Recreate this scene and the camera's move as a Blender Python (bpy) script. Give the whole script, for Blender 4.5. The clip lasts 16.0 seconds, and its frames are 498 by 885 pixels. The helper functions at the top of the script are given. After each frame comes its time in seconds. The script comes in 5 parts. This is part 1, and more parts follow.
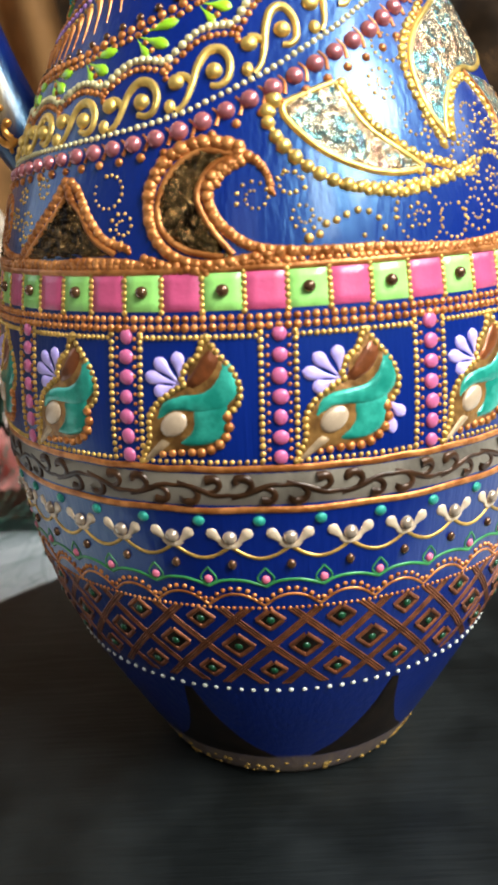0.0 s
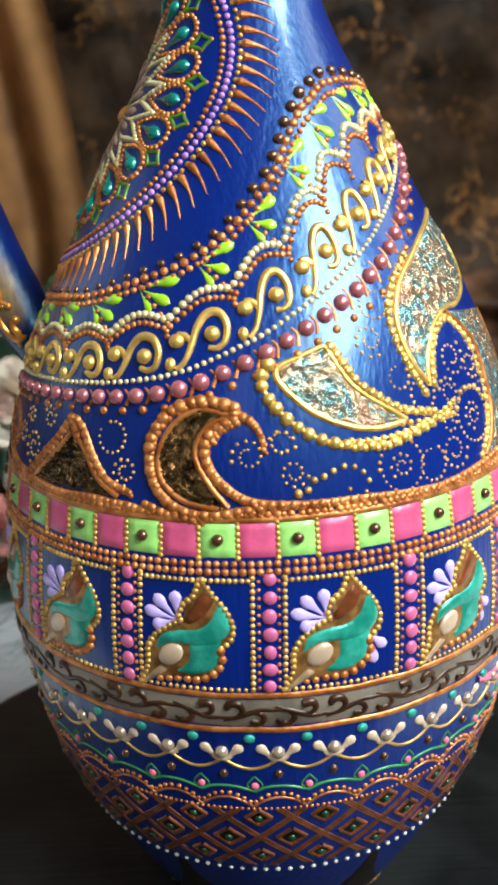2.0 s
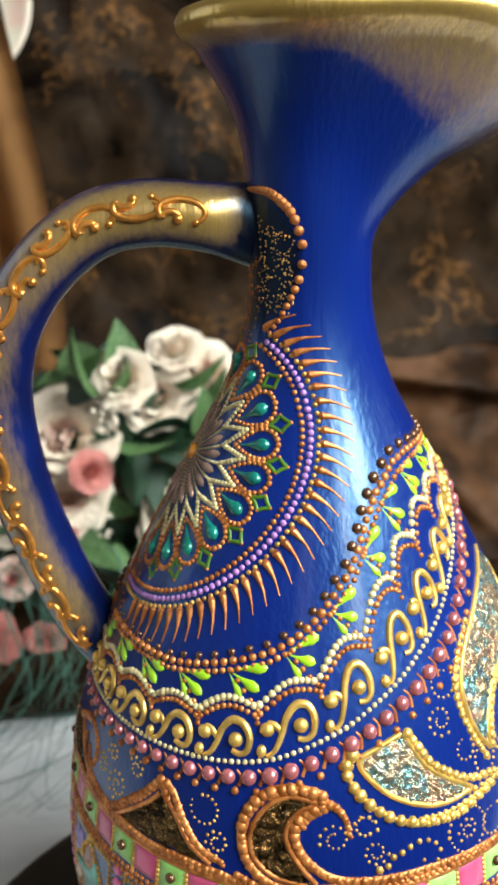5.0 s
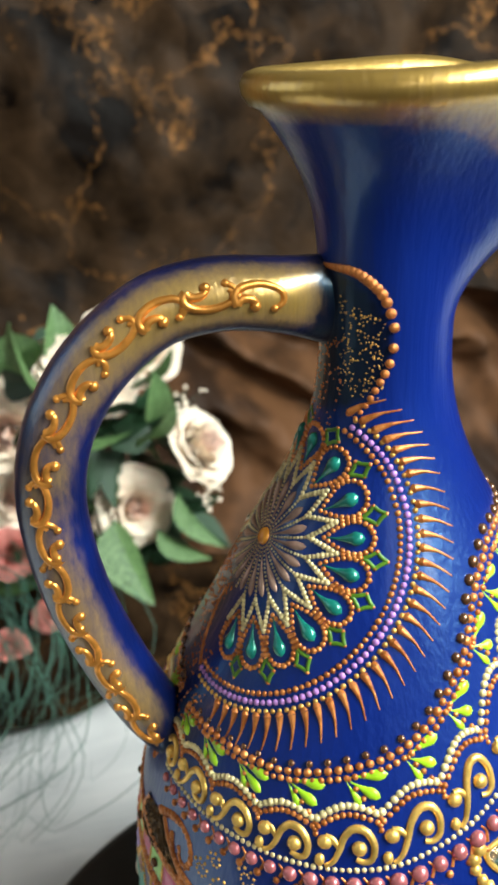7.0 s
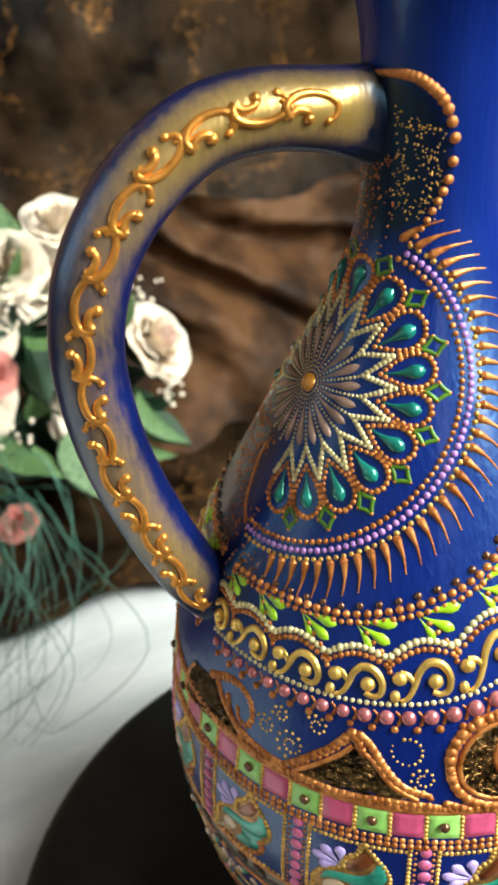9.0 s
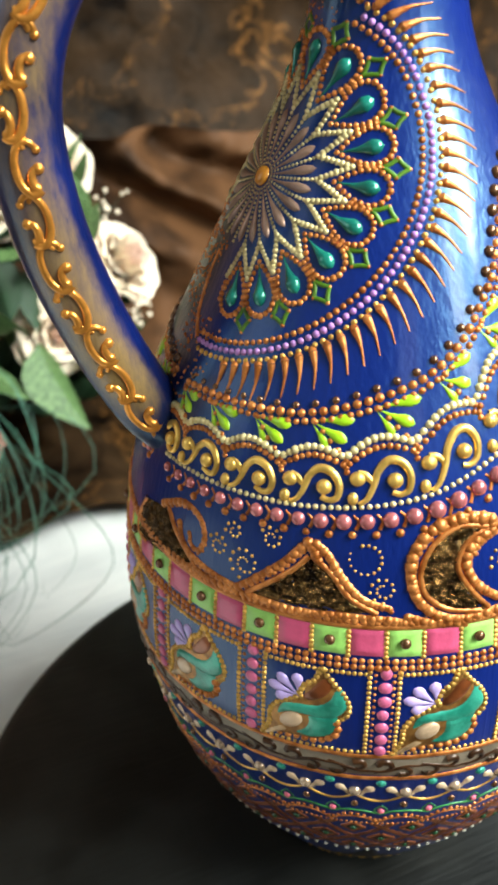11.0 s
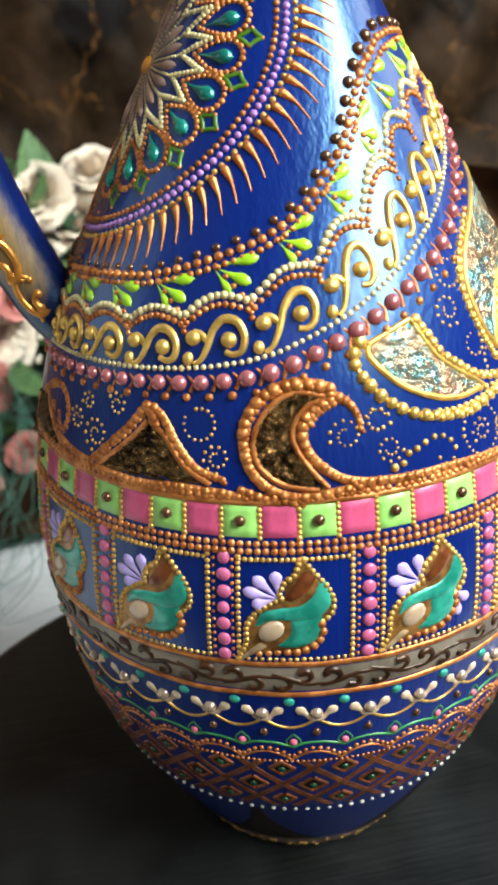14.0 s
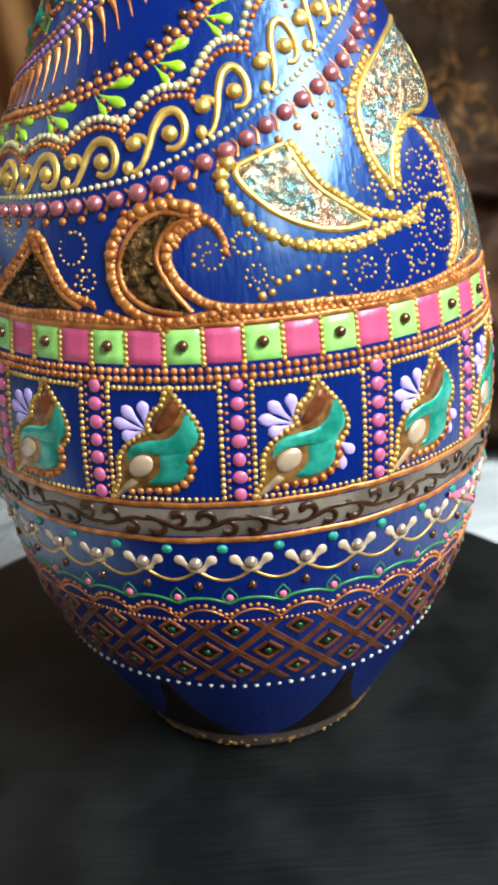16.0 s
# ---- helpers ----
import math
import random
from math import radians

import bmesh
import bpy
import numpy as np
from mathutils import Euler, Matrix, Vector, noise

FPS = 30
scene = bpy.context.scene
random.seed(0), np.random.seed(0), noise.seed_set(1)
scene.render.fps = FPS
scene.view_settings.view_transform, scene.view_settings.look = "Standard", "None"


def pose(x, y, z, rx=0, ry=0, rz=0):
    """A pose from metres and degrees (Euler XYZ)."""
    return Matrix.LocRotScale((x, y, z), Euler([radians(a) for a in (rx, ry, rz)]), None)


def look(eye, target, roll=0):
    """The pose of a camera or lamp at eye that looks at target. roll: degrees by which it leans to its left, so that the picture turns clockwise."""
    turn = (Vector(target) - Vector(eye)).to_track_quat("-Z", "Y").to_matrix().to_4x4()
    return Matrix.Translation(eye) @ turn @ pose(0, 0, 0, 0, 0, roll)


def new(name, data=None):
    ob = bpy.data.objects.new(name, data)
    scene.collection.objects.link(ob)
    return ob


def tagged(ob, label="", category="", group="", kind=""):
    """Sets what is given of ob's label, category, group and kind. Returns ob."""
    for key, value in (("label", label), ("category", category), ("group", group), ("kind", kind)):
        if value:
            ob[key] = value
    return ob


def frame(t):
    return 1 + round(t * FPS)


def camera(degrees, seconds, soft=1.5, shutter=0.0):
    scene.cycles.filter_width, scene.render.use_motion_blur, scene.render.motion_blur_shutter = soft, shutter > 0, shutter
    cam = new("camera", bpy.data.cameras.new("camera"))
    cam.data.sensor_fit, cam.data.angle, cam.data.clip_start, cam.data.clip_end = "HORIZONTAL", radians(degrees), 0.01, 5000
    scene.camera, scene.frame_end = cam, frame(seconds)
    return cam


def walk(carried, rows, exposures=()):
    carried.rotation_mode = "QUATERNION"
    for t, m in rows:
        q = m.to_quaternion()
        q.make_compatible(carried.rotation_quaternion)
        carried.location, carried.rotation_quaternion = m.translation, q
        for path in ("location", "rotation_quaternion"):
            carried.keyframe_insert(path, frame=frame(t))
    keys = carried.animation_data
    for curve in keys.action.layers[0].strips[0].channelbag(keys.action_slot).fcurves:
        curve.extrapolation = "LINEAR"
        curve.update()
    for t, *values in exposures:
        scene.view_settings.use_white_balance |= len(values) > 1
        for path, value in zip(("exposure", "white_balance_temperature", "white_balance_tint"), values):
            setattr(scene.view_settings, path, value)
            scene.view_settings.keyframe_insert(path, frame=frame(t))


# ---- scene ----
cam = camera(32.9, 16.0, soft=3.2)
cam.data.dof.use_dof = True
cam.data.dof.focus_distance, cam.data.dof.aperture_fstop = 0.25, 21.0
METRES = 0.6
ROWS = [
    (0.0, 0.0, 0.0, 0.0, 0.0, 0.0, -0.0),
    (0.5, 0.0008, -0.0051, 0.0351, 0.11, -0.29, -0.43),
    (1.0, 0.0026, -0.0172, 0.0641, -0.16, -0.7, -0.66),
    (1.5, 0.0028, -0.0241, 0.089, -0.38, -0.79, -0.6),
    (2.0, 0.0005, -0.026, 0.1111, -0.3, -0.92, -0.7),
    (2.5, -0.0092, -0.0264, 0.147, -0.34, -1.12, -1.12),
    (3.0, -0.0177, -0.0302, 0.1847, -0.52, -1.27, -1.6),
    (3.5, -0.0283, -0.034, 0.2194, -0.9, -1.45, -1.82),
    (4.0, -0.0433, -0.0384, 0.2522, -1.51, -1.93, -1.83),
    (6.5, -0.1346, -0.0134, 0.3849, -11.24, -7.53, 2.04),
    (7.0, -0.1646, 0.0128, 0.3993, -13.08, -9.41, 2.98),
    (7.5, -0.2008, 0.0312, 0.4025, -15.21, -11.45, 3.52),
    (8.0, -0.2244, 0.042, 0.3891, -17.12, -13.33, 4.31),
    (8.5, -0.2259, 0.0443, 0.3789, -18.83, -14.77, 5.42),
    (11.0, -0.2214, 0.0429, 0.2691, -20.88, -16.16, 5.39),
    (11.5, -0.2137, 0.034, 0.2495, -20.43, -15.19, 5.09),
    (12.0, -0.203, 0.0231, 0.229, -19.63, -13.73, 4.63),
    (12.5, -0.195, 0.0172, 0.2072, -17.77, -11.94, 4.02),
    (13.0, -0.1729, 0.0102, 0.1926, -15.12, -10.33, 3.4),
    (13.5, -0.1435, 0.0012, 0.1727, -12.73, -8.99, 3.13),
    (14.0, -0.1054, -0.0102, 0.1501, -10.78, -8.07, 2.95),
    (14.5, -0.0732, -0.0195, 0.1278, -8.04, -7.26, 2.51),
    (15.0, -0.0469, -0.029, 0.1037, -5.67, -6.74, 2.16),
    (15.5, -0.0129, -0.0362, 0.075, -3.92, -6.31, 1.66),
    (16.0, 0.0093, -0.0278, 0.0578, -1.37, -5.93, 0.95),
]
FIRST = pose(-0.00509, -0.29673, 0.192, -15.942, 3.106, 0.0)
walk(cam, [(t, FIRST @ pose(METRES * x, METRES * y, METRES * z, 90 + pitch, roll, yaw)) for t, x, y, z, yaw, pitch, roll in ROWS], exposures=[(0, -0.04, 6400, 10), (1.5, -0.26, 6250, 10), (3.5, -0.38, 6400, 10), (4.2, -0.32, 6450, 10), (5.5, -0.12, 6600, 10), (8.0, 0.12, 6750, 8), (11.0, 0.34, 6950, 7), (13.0, 0.20, 6750, 7), (14.0, -0.06, 6550, 9), (15.0, -0.14, 6450, 10), (16.0, -0.20, 6250, 10)])

# ---- world and light ----
TABLE_Z = -0.03
world = bpy.data.worlds.new("daylight")
scene.world = world
world.use_nodes = True
sky = world.node_tree.nodes.new("ShaderNodeTexSky")
sky.sky_type, sky.sun_disc = "NISHITA", False
sky.sun_elevation, sky.sun_rotation = radians(35), radians(120)
world.node_tree.links.new(sky.outputs[0], world.node_tree.nodes["Background"].inputs[0])
world.node_tree.nodes["Background"].inputs[1].default_value = 0.12
scene.view_settings.exposure = 0.0


def area(name, eye, target, w, h, power, color):
    data = bpy.data.lights.new(name, "AREA")
    data.shape, data.size, data.size_y, data.energy, data.color = "RECTANGLE", w, h, power, color
    ob = new(name, data)
    ob.matrix_world = look(eye, target)
    return ob


area("window_light", (1.345, -1.15, 1.72), (0, -1.0, 0.86), 1.40, 0.95, 180, (0.90, 0.985, 0.985))
area("window_light_corner", (0.98, -2.15, 1.60), (0.86, 0, 0.75), 0.46, 0.86, 26, (0.90, 0.985, 0.985))
area("window_light_side", (1.345, 0.24, 1.24), (0, 0.22, 0.70), 0.46, 0.90, 7.5, (0.88, 0.98, 1.0))
area("window_light_left", (-1.645, 0.55, 0.95), (0, 0.25, 0.05), 1.1, 1.1, 3.6, (0.93, 0.985, 0.97))
# dim pinkish lamp added to give the lacquer a soft sheen; its source is unknown
area("sheen_lamp_front", (-0.36, -2.15, 1.24), (-0.30, 0, 0.62), 0.42, 0.62, 1.4, (1.0, 0.93, 0.95))


# ---- materials ----
def material(name, color, rough=0.5, metal=0.0, vary=0.15, scale=60, bump=0.0, bump_scale=300, coat=0.0, second=None, mix_scale=None, spread=(0.4, 0.6), spec=0.5):
    m = bpy.data.materials.new(name)
    m.use_nodes = True
    nt = m.node_tree
    b = nt.nodes["Principled BSDF"]
    tex = nt.nodes.new("ShaderNodeTexCoord")
    n = nt.nodes.new("ShaderNodeTexNoise")
    n.inputs["Scale"].default_value, n.inputs["Detail"].default_value = mix_scale or scale, 4
    nt.links.new(tex.outputs["Object"], n.inputs["Vector"])
    ramp = nt.nodes.new("ShaderNodeValToRGB")
    lo = tuple(c * (1 - vary) for c in color)
    hi = second or tuple(min(1, c * (1 + vary)) for c in color)
    ramp.color_ramp.elements[0].position, ramp.color_ramp.elements[1].position = spread
    ramp.color_ramp.elements[0].color, ramp.color_ramp.elements[1].color = (*lo, 1), (*hi, 1)
    nt.links.new(n.outputs["Fac"], ramp.inputs["Fac"])
    info = nt.nodes.new("ShaderNodeObjectInfo")
    hsv = nt.nodes.new("ShaderNodeHueSaturation")
    mr = nt.nodes.new("ShaderNodeMapRange")
    mr.inputs["To Min"].default_value, mr.inputs["To Max"].default_value = 1 - vary * 0.5, 1 + vary * 0.5
    nt.links.new(info.outputs["Random"], mr.inputs["Value"])
    nt.links.new(mr.outputs["Result"], hsv.inputs["Value"])
    nt.links.new(ramp.outputs["Color"], hsv.inputs["Color"])
    nt.links.new(hsv.outputs["Color"], b.inputs["Base Color"])
    b.inputs["Roughness"].default_value, b.inputs["Metallic"].default_value = rough, metal
    b.inputs["Coat Weight"].default_value, b.inputs["Coat Roughness"].default_value = coat, 0.12
    b.inputs["Specular IOR Level"].default_value = spec
    if bump:
        n2 = nt.nodes.new("ShaderNodeTexNoise")
        n2.inputs["Scale"].default_value, n2.inputs["Detail"].default_value = bump_scale, 3
        nt.links.new(tex.outputs["Object"], n2.inputs["Vector"])
        bp = nt.nodes.new("ShaderNodeBump")
        bp.inputs["Strength"].default_value, bp.inputs["Distance"].default_value = bump, 0.001
        nt.links.new(n2.outputs["Fac"], bp.inputs["Height"])
        nt.links.new(bp.outputs["Normal"], b.inputs["Normal"])
    return m


def socket(nt, kind, **values):
    n = nt.nodes.new(kind)
    for k, v in values.items():
        n.inputs[k.replace("_", " ")].default_value = v
    return n


COPPER = material("copper_paint", (0.52, 0.155, 0.030), 0.36, 0.5, 0.25, 220, 0.25, 700, second=(0.69, 0.255, 0.068))
DARK_COPPER = material("dark_copper_paint", (0.24, 0.075, 0.028), 0.42, 0.5, 0.3, 220, 0.3, 700)
GOLD = material("gold_paint", (0.80, 0.50, 0.12), 0.33, 0.65, 0.2, 200, 0.15, 600)
OLD_GOLD = material("old_gold_paint", (0.66, 0.38, 0.09), 0.38, 0.6, 0.25, 200, 0.15, 600)
BROWN_GOLD = material("brown_gold_paint", (0.30, 0.13, 0.035), 0.35, 0.5, 0.3, 250, 0.3, 500, second=(0.46, 0.22, 0.06))
SCROLL_GOLD = material("copper_gold_paint", (0.66, 0.27, 0.05), 0.28, 0.7, 0.2, 200, 0.1, 500)
PALE_GOLD = material("pale_gold_paint", (0.72, 0.60, 0.30), 0.35, 0.3, 0.15, 200)
ROSE_PEARL = material("rose_pearl_paint", (0.50, 0.15, 0.155), 0.25, 0.45, 0.15, 300, coat=0.5)
PINK_PEARL = material("pink_paint", (0.62, 0.13, 0.26), 0.35, 0.1, 0.12, 300, coat=0.2)
TILE_PINK = material("pink_enamel", (0.64, 0.09, 0.20), 0.34, 0.0, 0.10, 160, 0.35, 200, coat=0.15)
TILE_GREEN = material("green_enamel", (0.36, 0.72, 0.17), 0.34, 0.0, 0.08, 160, 0.3, 220, coat=0.15)
TEAL = material("teal_pearl_paint", (0.015, 0.30, 0.21), 0.28, 0.25, 0.2, 150, 0.25, 400, coat=0.3, second=(0.045, 0.42, 0.30))
DROP_TEAL = material("dark_teal_pearl_paint", (0.008, 0.20, 0.15), 0.22, 0.3, 0.2, 200, coat=0.5)
LILAC = material("lilac_paint", (0.56, 0.42, 0.84), 0.35, 0.0, 0.06, 100, coat=0.2)
LAVENDER = material("lavender_paint", (0.42, 0.20, 0.52), 0.35, 0.1, 0.1, 100, coat=0.2)
CREAM = material("cream_pearl_paint", (0.80, 0.58, 0.38), 0.35, 0.15, 0.08, 200, coat=0.3)
LIME = material("lime_paint", (0.36, 0.66, 0.02), 0.3, 0.0, 0.12, 150, coat=0.3)
STUD = material("bronze_paint", (0.15, 0.068, 0.030), 0.22, 0.6, 0.2, 200, coat=0.4)
PEARL_STUD = material("champagne_pearl_paint", (0.55, 0.40, 0.28), 0.22, 0.55, 0.15, 200, coat=0.4)
WHITE_DOT = material("white_pearl_paint", (0.70, 0.66, 0.56), 0.3, 0.1, 0.1, 200)
GREEN_LINE = material("green_line_paint", (0.04, 0.22, 0.06), 0.35, 0.1, 0.2, 200)
DARK_GREEN = material("dark_green_paint", (0.006, 0.055, 0.018), 0.3, 0.1, 0.2, 200, coat=0.3)
GRASS_LINE = material("leaf_green_paint", (0.07, 0.17, 0.012), 0.35, 0.1, 0.2, 200)
CORAL = material("coral_dot_paint", (0.75, 0.16, 0.24), 0.35, 0.0, 0.1, 200)
PEACH_PEARL = material("peach_pearl_paint", (0.66, 0.46, 0.30), 0.28, 0.25, 0.15, 250, 0.15, 400, coat=0.4)
MAUVE = material("mauve_pearl_paint", (0.38, 0.24, 0.18), 0.35, 0.4, 0.2, 200)
AMBER = material("amber_paint", (0.66, 0.26, 0.03), 0.25, 0.2, 0.15, 200, coat=0.5)
VINE = material("dark_brown_line_paint", (0.055, 0.022, 0.008), 0.3, 0.3, 0.3, 200)
BLACKISH = material("black_brown_paint", (0.012, 0.006, 0.003), 0.4, 0.1, 0.3, 200, spec=0.3)
BAND = material("silver_grey_wash", (0.19, 0.15, 0.11), 0.45, 0.35, 0.25, 40, 0.2, 500, second=(0.31, 0.25, 0.185))
RUST = material("rust_enamel", (0.26, 0.07, 0.02), 0.3, 0.4, 0.3, 200, coat=0.3)
TAN = material("tan_pearl_paint", (0.55, 0.36, 0.20), 0.35, 0.3, 0.25, 250)


def foil(name, dark, light, tints=None, metal=0.9, depth=0.003):
    """Crumpled leaf metal."""
    m = bpy.data.materials.new(name)
    m.use_nodes = True
    nt = m.node_tree
    b = nt.nodes["Principled BSDF"]
    tex = nt.nodes.new("ShaderNodeTexCoord")
    n = socket(nt, "ShaderNodeTexNoise", Scale=230, Detail=5, Roughness=0.62, Distortion=1.6)
    nt.links.new(tex.outputs["Object"], n.inputs["Vector"])
    ramp = nt.nodes.new("ShaderNodeValToRGB")
    ramp.color_ramp.elements[0].position, ramp.color_ramp.elements[0].color = 0.42, (*dark, 1)
    ramp.color_ramp.elements[1].position, ramp.color_ramp.elements[1].color = 0.66, (*light, 1)
    nt.links.new(n.outputs["Fac"], ramp.inputs["Fac"])
    out = ramp.outputs["Color"]
    if tints:
        n3 = socket(nt, "ShaderNodeTexNoise", Scale=120, Detail=6, Roughness=0.6, Distortion=1.2)
        nt.links.new(tex.outputs["Object"], n3.inputs["Vector"])
        r3 = nt.nodes.new("ShaderNodeValToRGB")
        for i, (p, c) in enumerate(tints):
            e = r3.color_ramp.elements[i] if i < 2 else r3.color_ramp.elements.new(p)
            e.position, e.color = p, (*c, 1)
        nt.links.new(n3.outputs["Fac"], r3.inputs["Fac"])
        mix = nt.nodes.new("ShaderNodeMix")
        mix.data_type = "RGBA"
        mix.inputs[0].default_value = 0.58
        nt.links.new(out, mix.inputs[6])
        nt.links.new(r3.outputs["Color"], mix.inputs[7])
        out = mix.outputs[2]
    nt.links.new(out, b.inputs["Base Color"])
    b.inputs["Metallic"].default_value, b.inputs["Roughness"].default_value = metal, 0.24
    v = socket(nt, "ShaderNodeTexVoronoi", Scale=340)
    nt.links.new(tex.outputs["Object"], v.inputs["Vector"])
    add = nt.nodes.new("ShaderNodeMath")
    nt.links.new(v.outputs["Distance"], add.inputs[0])
    nt.links.new(n.outputs["Fac"], add.inputs[1])
    bp = nt.nodes.new("ShaderNodeBump")
    bp.inputs["Strength"].default_value, bp.inputs["Distance"].default_value = 1.0, depth
    nt.links.new(add.outputs[0], bp.inputs["Height"])
    nt.links.new(bp.outputs["Normal"], b.inputs["Normal"])
    return m


BRONZE_FOIL = foil("bronze_leaf_metal", (0.016, 0.008, 0.003), (0.34, 0.19, 0.065))
OPAL_FOIL = foil("opal_leaf_metal", (0.10, 0.07, 0.05), (0.54, 0.43, 0.31), [(0.3, (0.60, 0.22, 0.22)), (0.44, (0.66, 0.42, 0.20)), (0.51, (0.66, 0.52, 0.34)), (0.57, (0.10, 0.48, 0.48)), (0.68, (0.36, 0.24, 0.44))], 0.75, 0.0011)


def glaze():
    """Cobalt blue lacquer, darkened to black-blue and brushed with gold where the 'dark' and 'gold' attributes say."""
    m = bpy.data.materials.new("cobalt_lacquer")
    m.use_nodes = True
    nt = m.node_tree
    b = nt.nodes["Principled BSDF"]
    tex = nt.nodes.new("ShaderNodeTexCoord")
    n = socket(nt, "ShaderNodeTexNoise", Scale=14, Detail=5)
    nt.links.new(tex.outputs["Object"], n.inputs["Vector"])
    ramp = nt.nodes.new("ShaderNodeValToRGB")
    ramp.color_ramp.elements[0].position, ramp.color_ramp.elements[0].color = 0.3, (0.0018, 0.0105, 0.122, 1)
    ramp.color_ramp.elements[1].position, ramp.color_ramp.elements[1].color = 0.75, (0.0024, 0.0160, 0.175, 1)
    nt.links.new(n.outputs["Fac"], ramp.inputs["Fac"])
    att = nt.nodes.new("ShaderNodeAttribute")
    att.attribute_name = "gold"
    stretch = nt.nodes.new("ShaderNodeMapping")
    stretch.inputs["Scale"].default_value = (1, 1, 0.35)
    nt.links.new(tex.outputs["Object"], stretch.inputs["Vector"])
    grain = socket(nt, "ShaderNodeTexNoise", Scale=420, Detail=5, Roughness=0.7)
    nt.links.new(stretch.outputs["Vector"], grain.inputs["Vector"])
    mul = nt.nodes.new("ShaderNodeMath")
    mul.operation = "MULTIPLY_ADD"
    mul.inputs[1].default_value, mul.inputs[2].default_value = 0.6, -0.30
    nt.links.new(grain.outputs["Fac"], mul.inputs[0])
    add = nt.nodes.new("ShaderNodeMath")
    add.use_clamp = True
    nt.links.new(att.outputs["Fac"], add.inputs[0])
    nt.links.new(mul.outputs[0], add.inputs[1])
    low = nt.nodes.new("ShaderNodeMath")
    low.operation = "MULTIPLY"
    nt.links.new(add.outputs[0], low.inputs[0])
    gate = nt.nodes.new("ShaderNodeMapRange")
    gate.inputs["From Max"].default_value = 0.15
    nt.links.new(att.outputs["Fac"], gate.inputs["Value"])
    nt.links.new(gate.outputs["Result"], low.inputs[1])
    mix = nt.nodes.new("ShaderNodeMix")
    mix.data_type = "RGBA"
    mix.inputs[7].default_value = (0.62, 0.39, 0.10, 1)
    nt.links.new(low.outputs[0], mix.inputs[0])
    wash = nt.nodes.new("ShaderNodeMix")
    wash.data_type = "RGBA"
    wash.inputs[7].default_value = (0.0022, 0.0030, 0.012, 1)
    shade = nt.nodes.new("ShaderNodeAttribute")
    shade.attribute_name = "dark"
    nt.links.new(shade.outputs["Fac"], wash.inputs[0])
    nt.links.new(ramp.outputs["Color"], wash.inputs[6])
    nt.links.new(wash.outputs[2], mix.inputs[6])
    nt.links.new(mix.outputs[2], b.inputs["Base Color"])
    met = nt.nodes.new("ShaderNodeMath")
    met.operation = "MULTIPLY"
    met.inputs[1].default_value = 0.8
    nt.links.new(low.outputs[0], met.inputs[0])
    nt.links.new(met.outputs[0], b.inputs["Metallic"])
    b.inputs["Roughness"].default_value = 0.31
    b.inputs["Coat Weight"].default_value, b.inputs["Coat Roughness"].default_value = 0.32, 0.12
    b.inputs["Specular IOR Level"].default_value = 0.72
    b.inputs["Specular Tint"].default_value = (0.30, 0.68, 1.0, 1)
    brush = nt.nodes.new("ShaderNodeMapping")
    brush.inputs["Scale"].default_value = (1, 1, 0.05)
    nt.links.new(tex.outputs["Object"], brush.inputs["Vector"])
    fine = socket(nt, "ShaderNodeTexNoise", Scale=520, Detail=3)
    nt.links.new(brush.outputs["Vector"], fine.inputs["Vector"])
    bp = nt.nodes.new("ShaderNodeBump")
    bp.inputs["Strength"].default_value, bp.inputs["Distance"].default_value = 0.28, 0.001
    nt.links.new(fine.outputs["Fac"], bp.inputs["Height"])
    nt.links.new(bp.outputs["Normal"], b.inputs["Normal"])
    return m


GLAZE = glaze()


def black_wood():
    """Black paint over wood, its grain showing faintly."""
    m = material("black_painted_wood", (0.0075, 0.0086, 0.0080), 0.46, 0.0, 0.35, 25, second=(0.013, 0.0142, 0.0135), spec=0.3)
    nt = m.node_tree
    tex = nt.nodes.new("ShaderNodeTexCoord")
    mp = nt.nodes.new("ShaderNodeMapping")
    mp.inputs["Scale"].default_value, mp.inputs["Rotation"].default_value = (14, 190, 14), (0, 0, radians(78))
    nt.links.new(tex.outputs["Object"], mp.inputs["Vector"])
    n = socket(nt, "ShaderNodeTexNoise", Scale=2.2, Detail=4)
    nt.links.new(mp.outputs["Vector"], n.inputs["Vector"])
    bp = nt.nodes.new("ShaderNodeBump")
    bp.inputs["Strength"].default_value, bp.inputs["Distance"].default_value = 0.35, 0.001
    nt.links.new(n.outputs["Fac"], bp.inputs["Height"])
    nt.links.new(bp.outputs["Normal"], nt.nodes["Principled BSDF"].inputs["Normal"])
    return m


BLACK = black_wood()


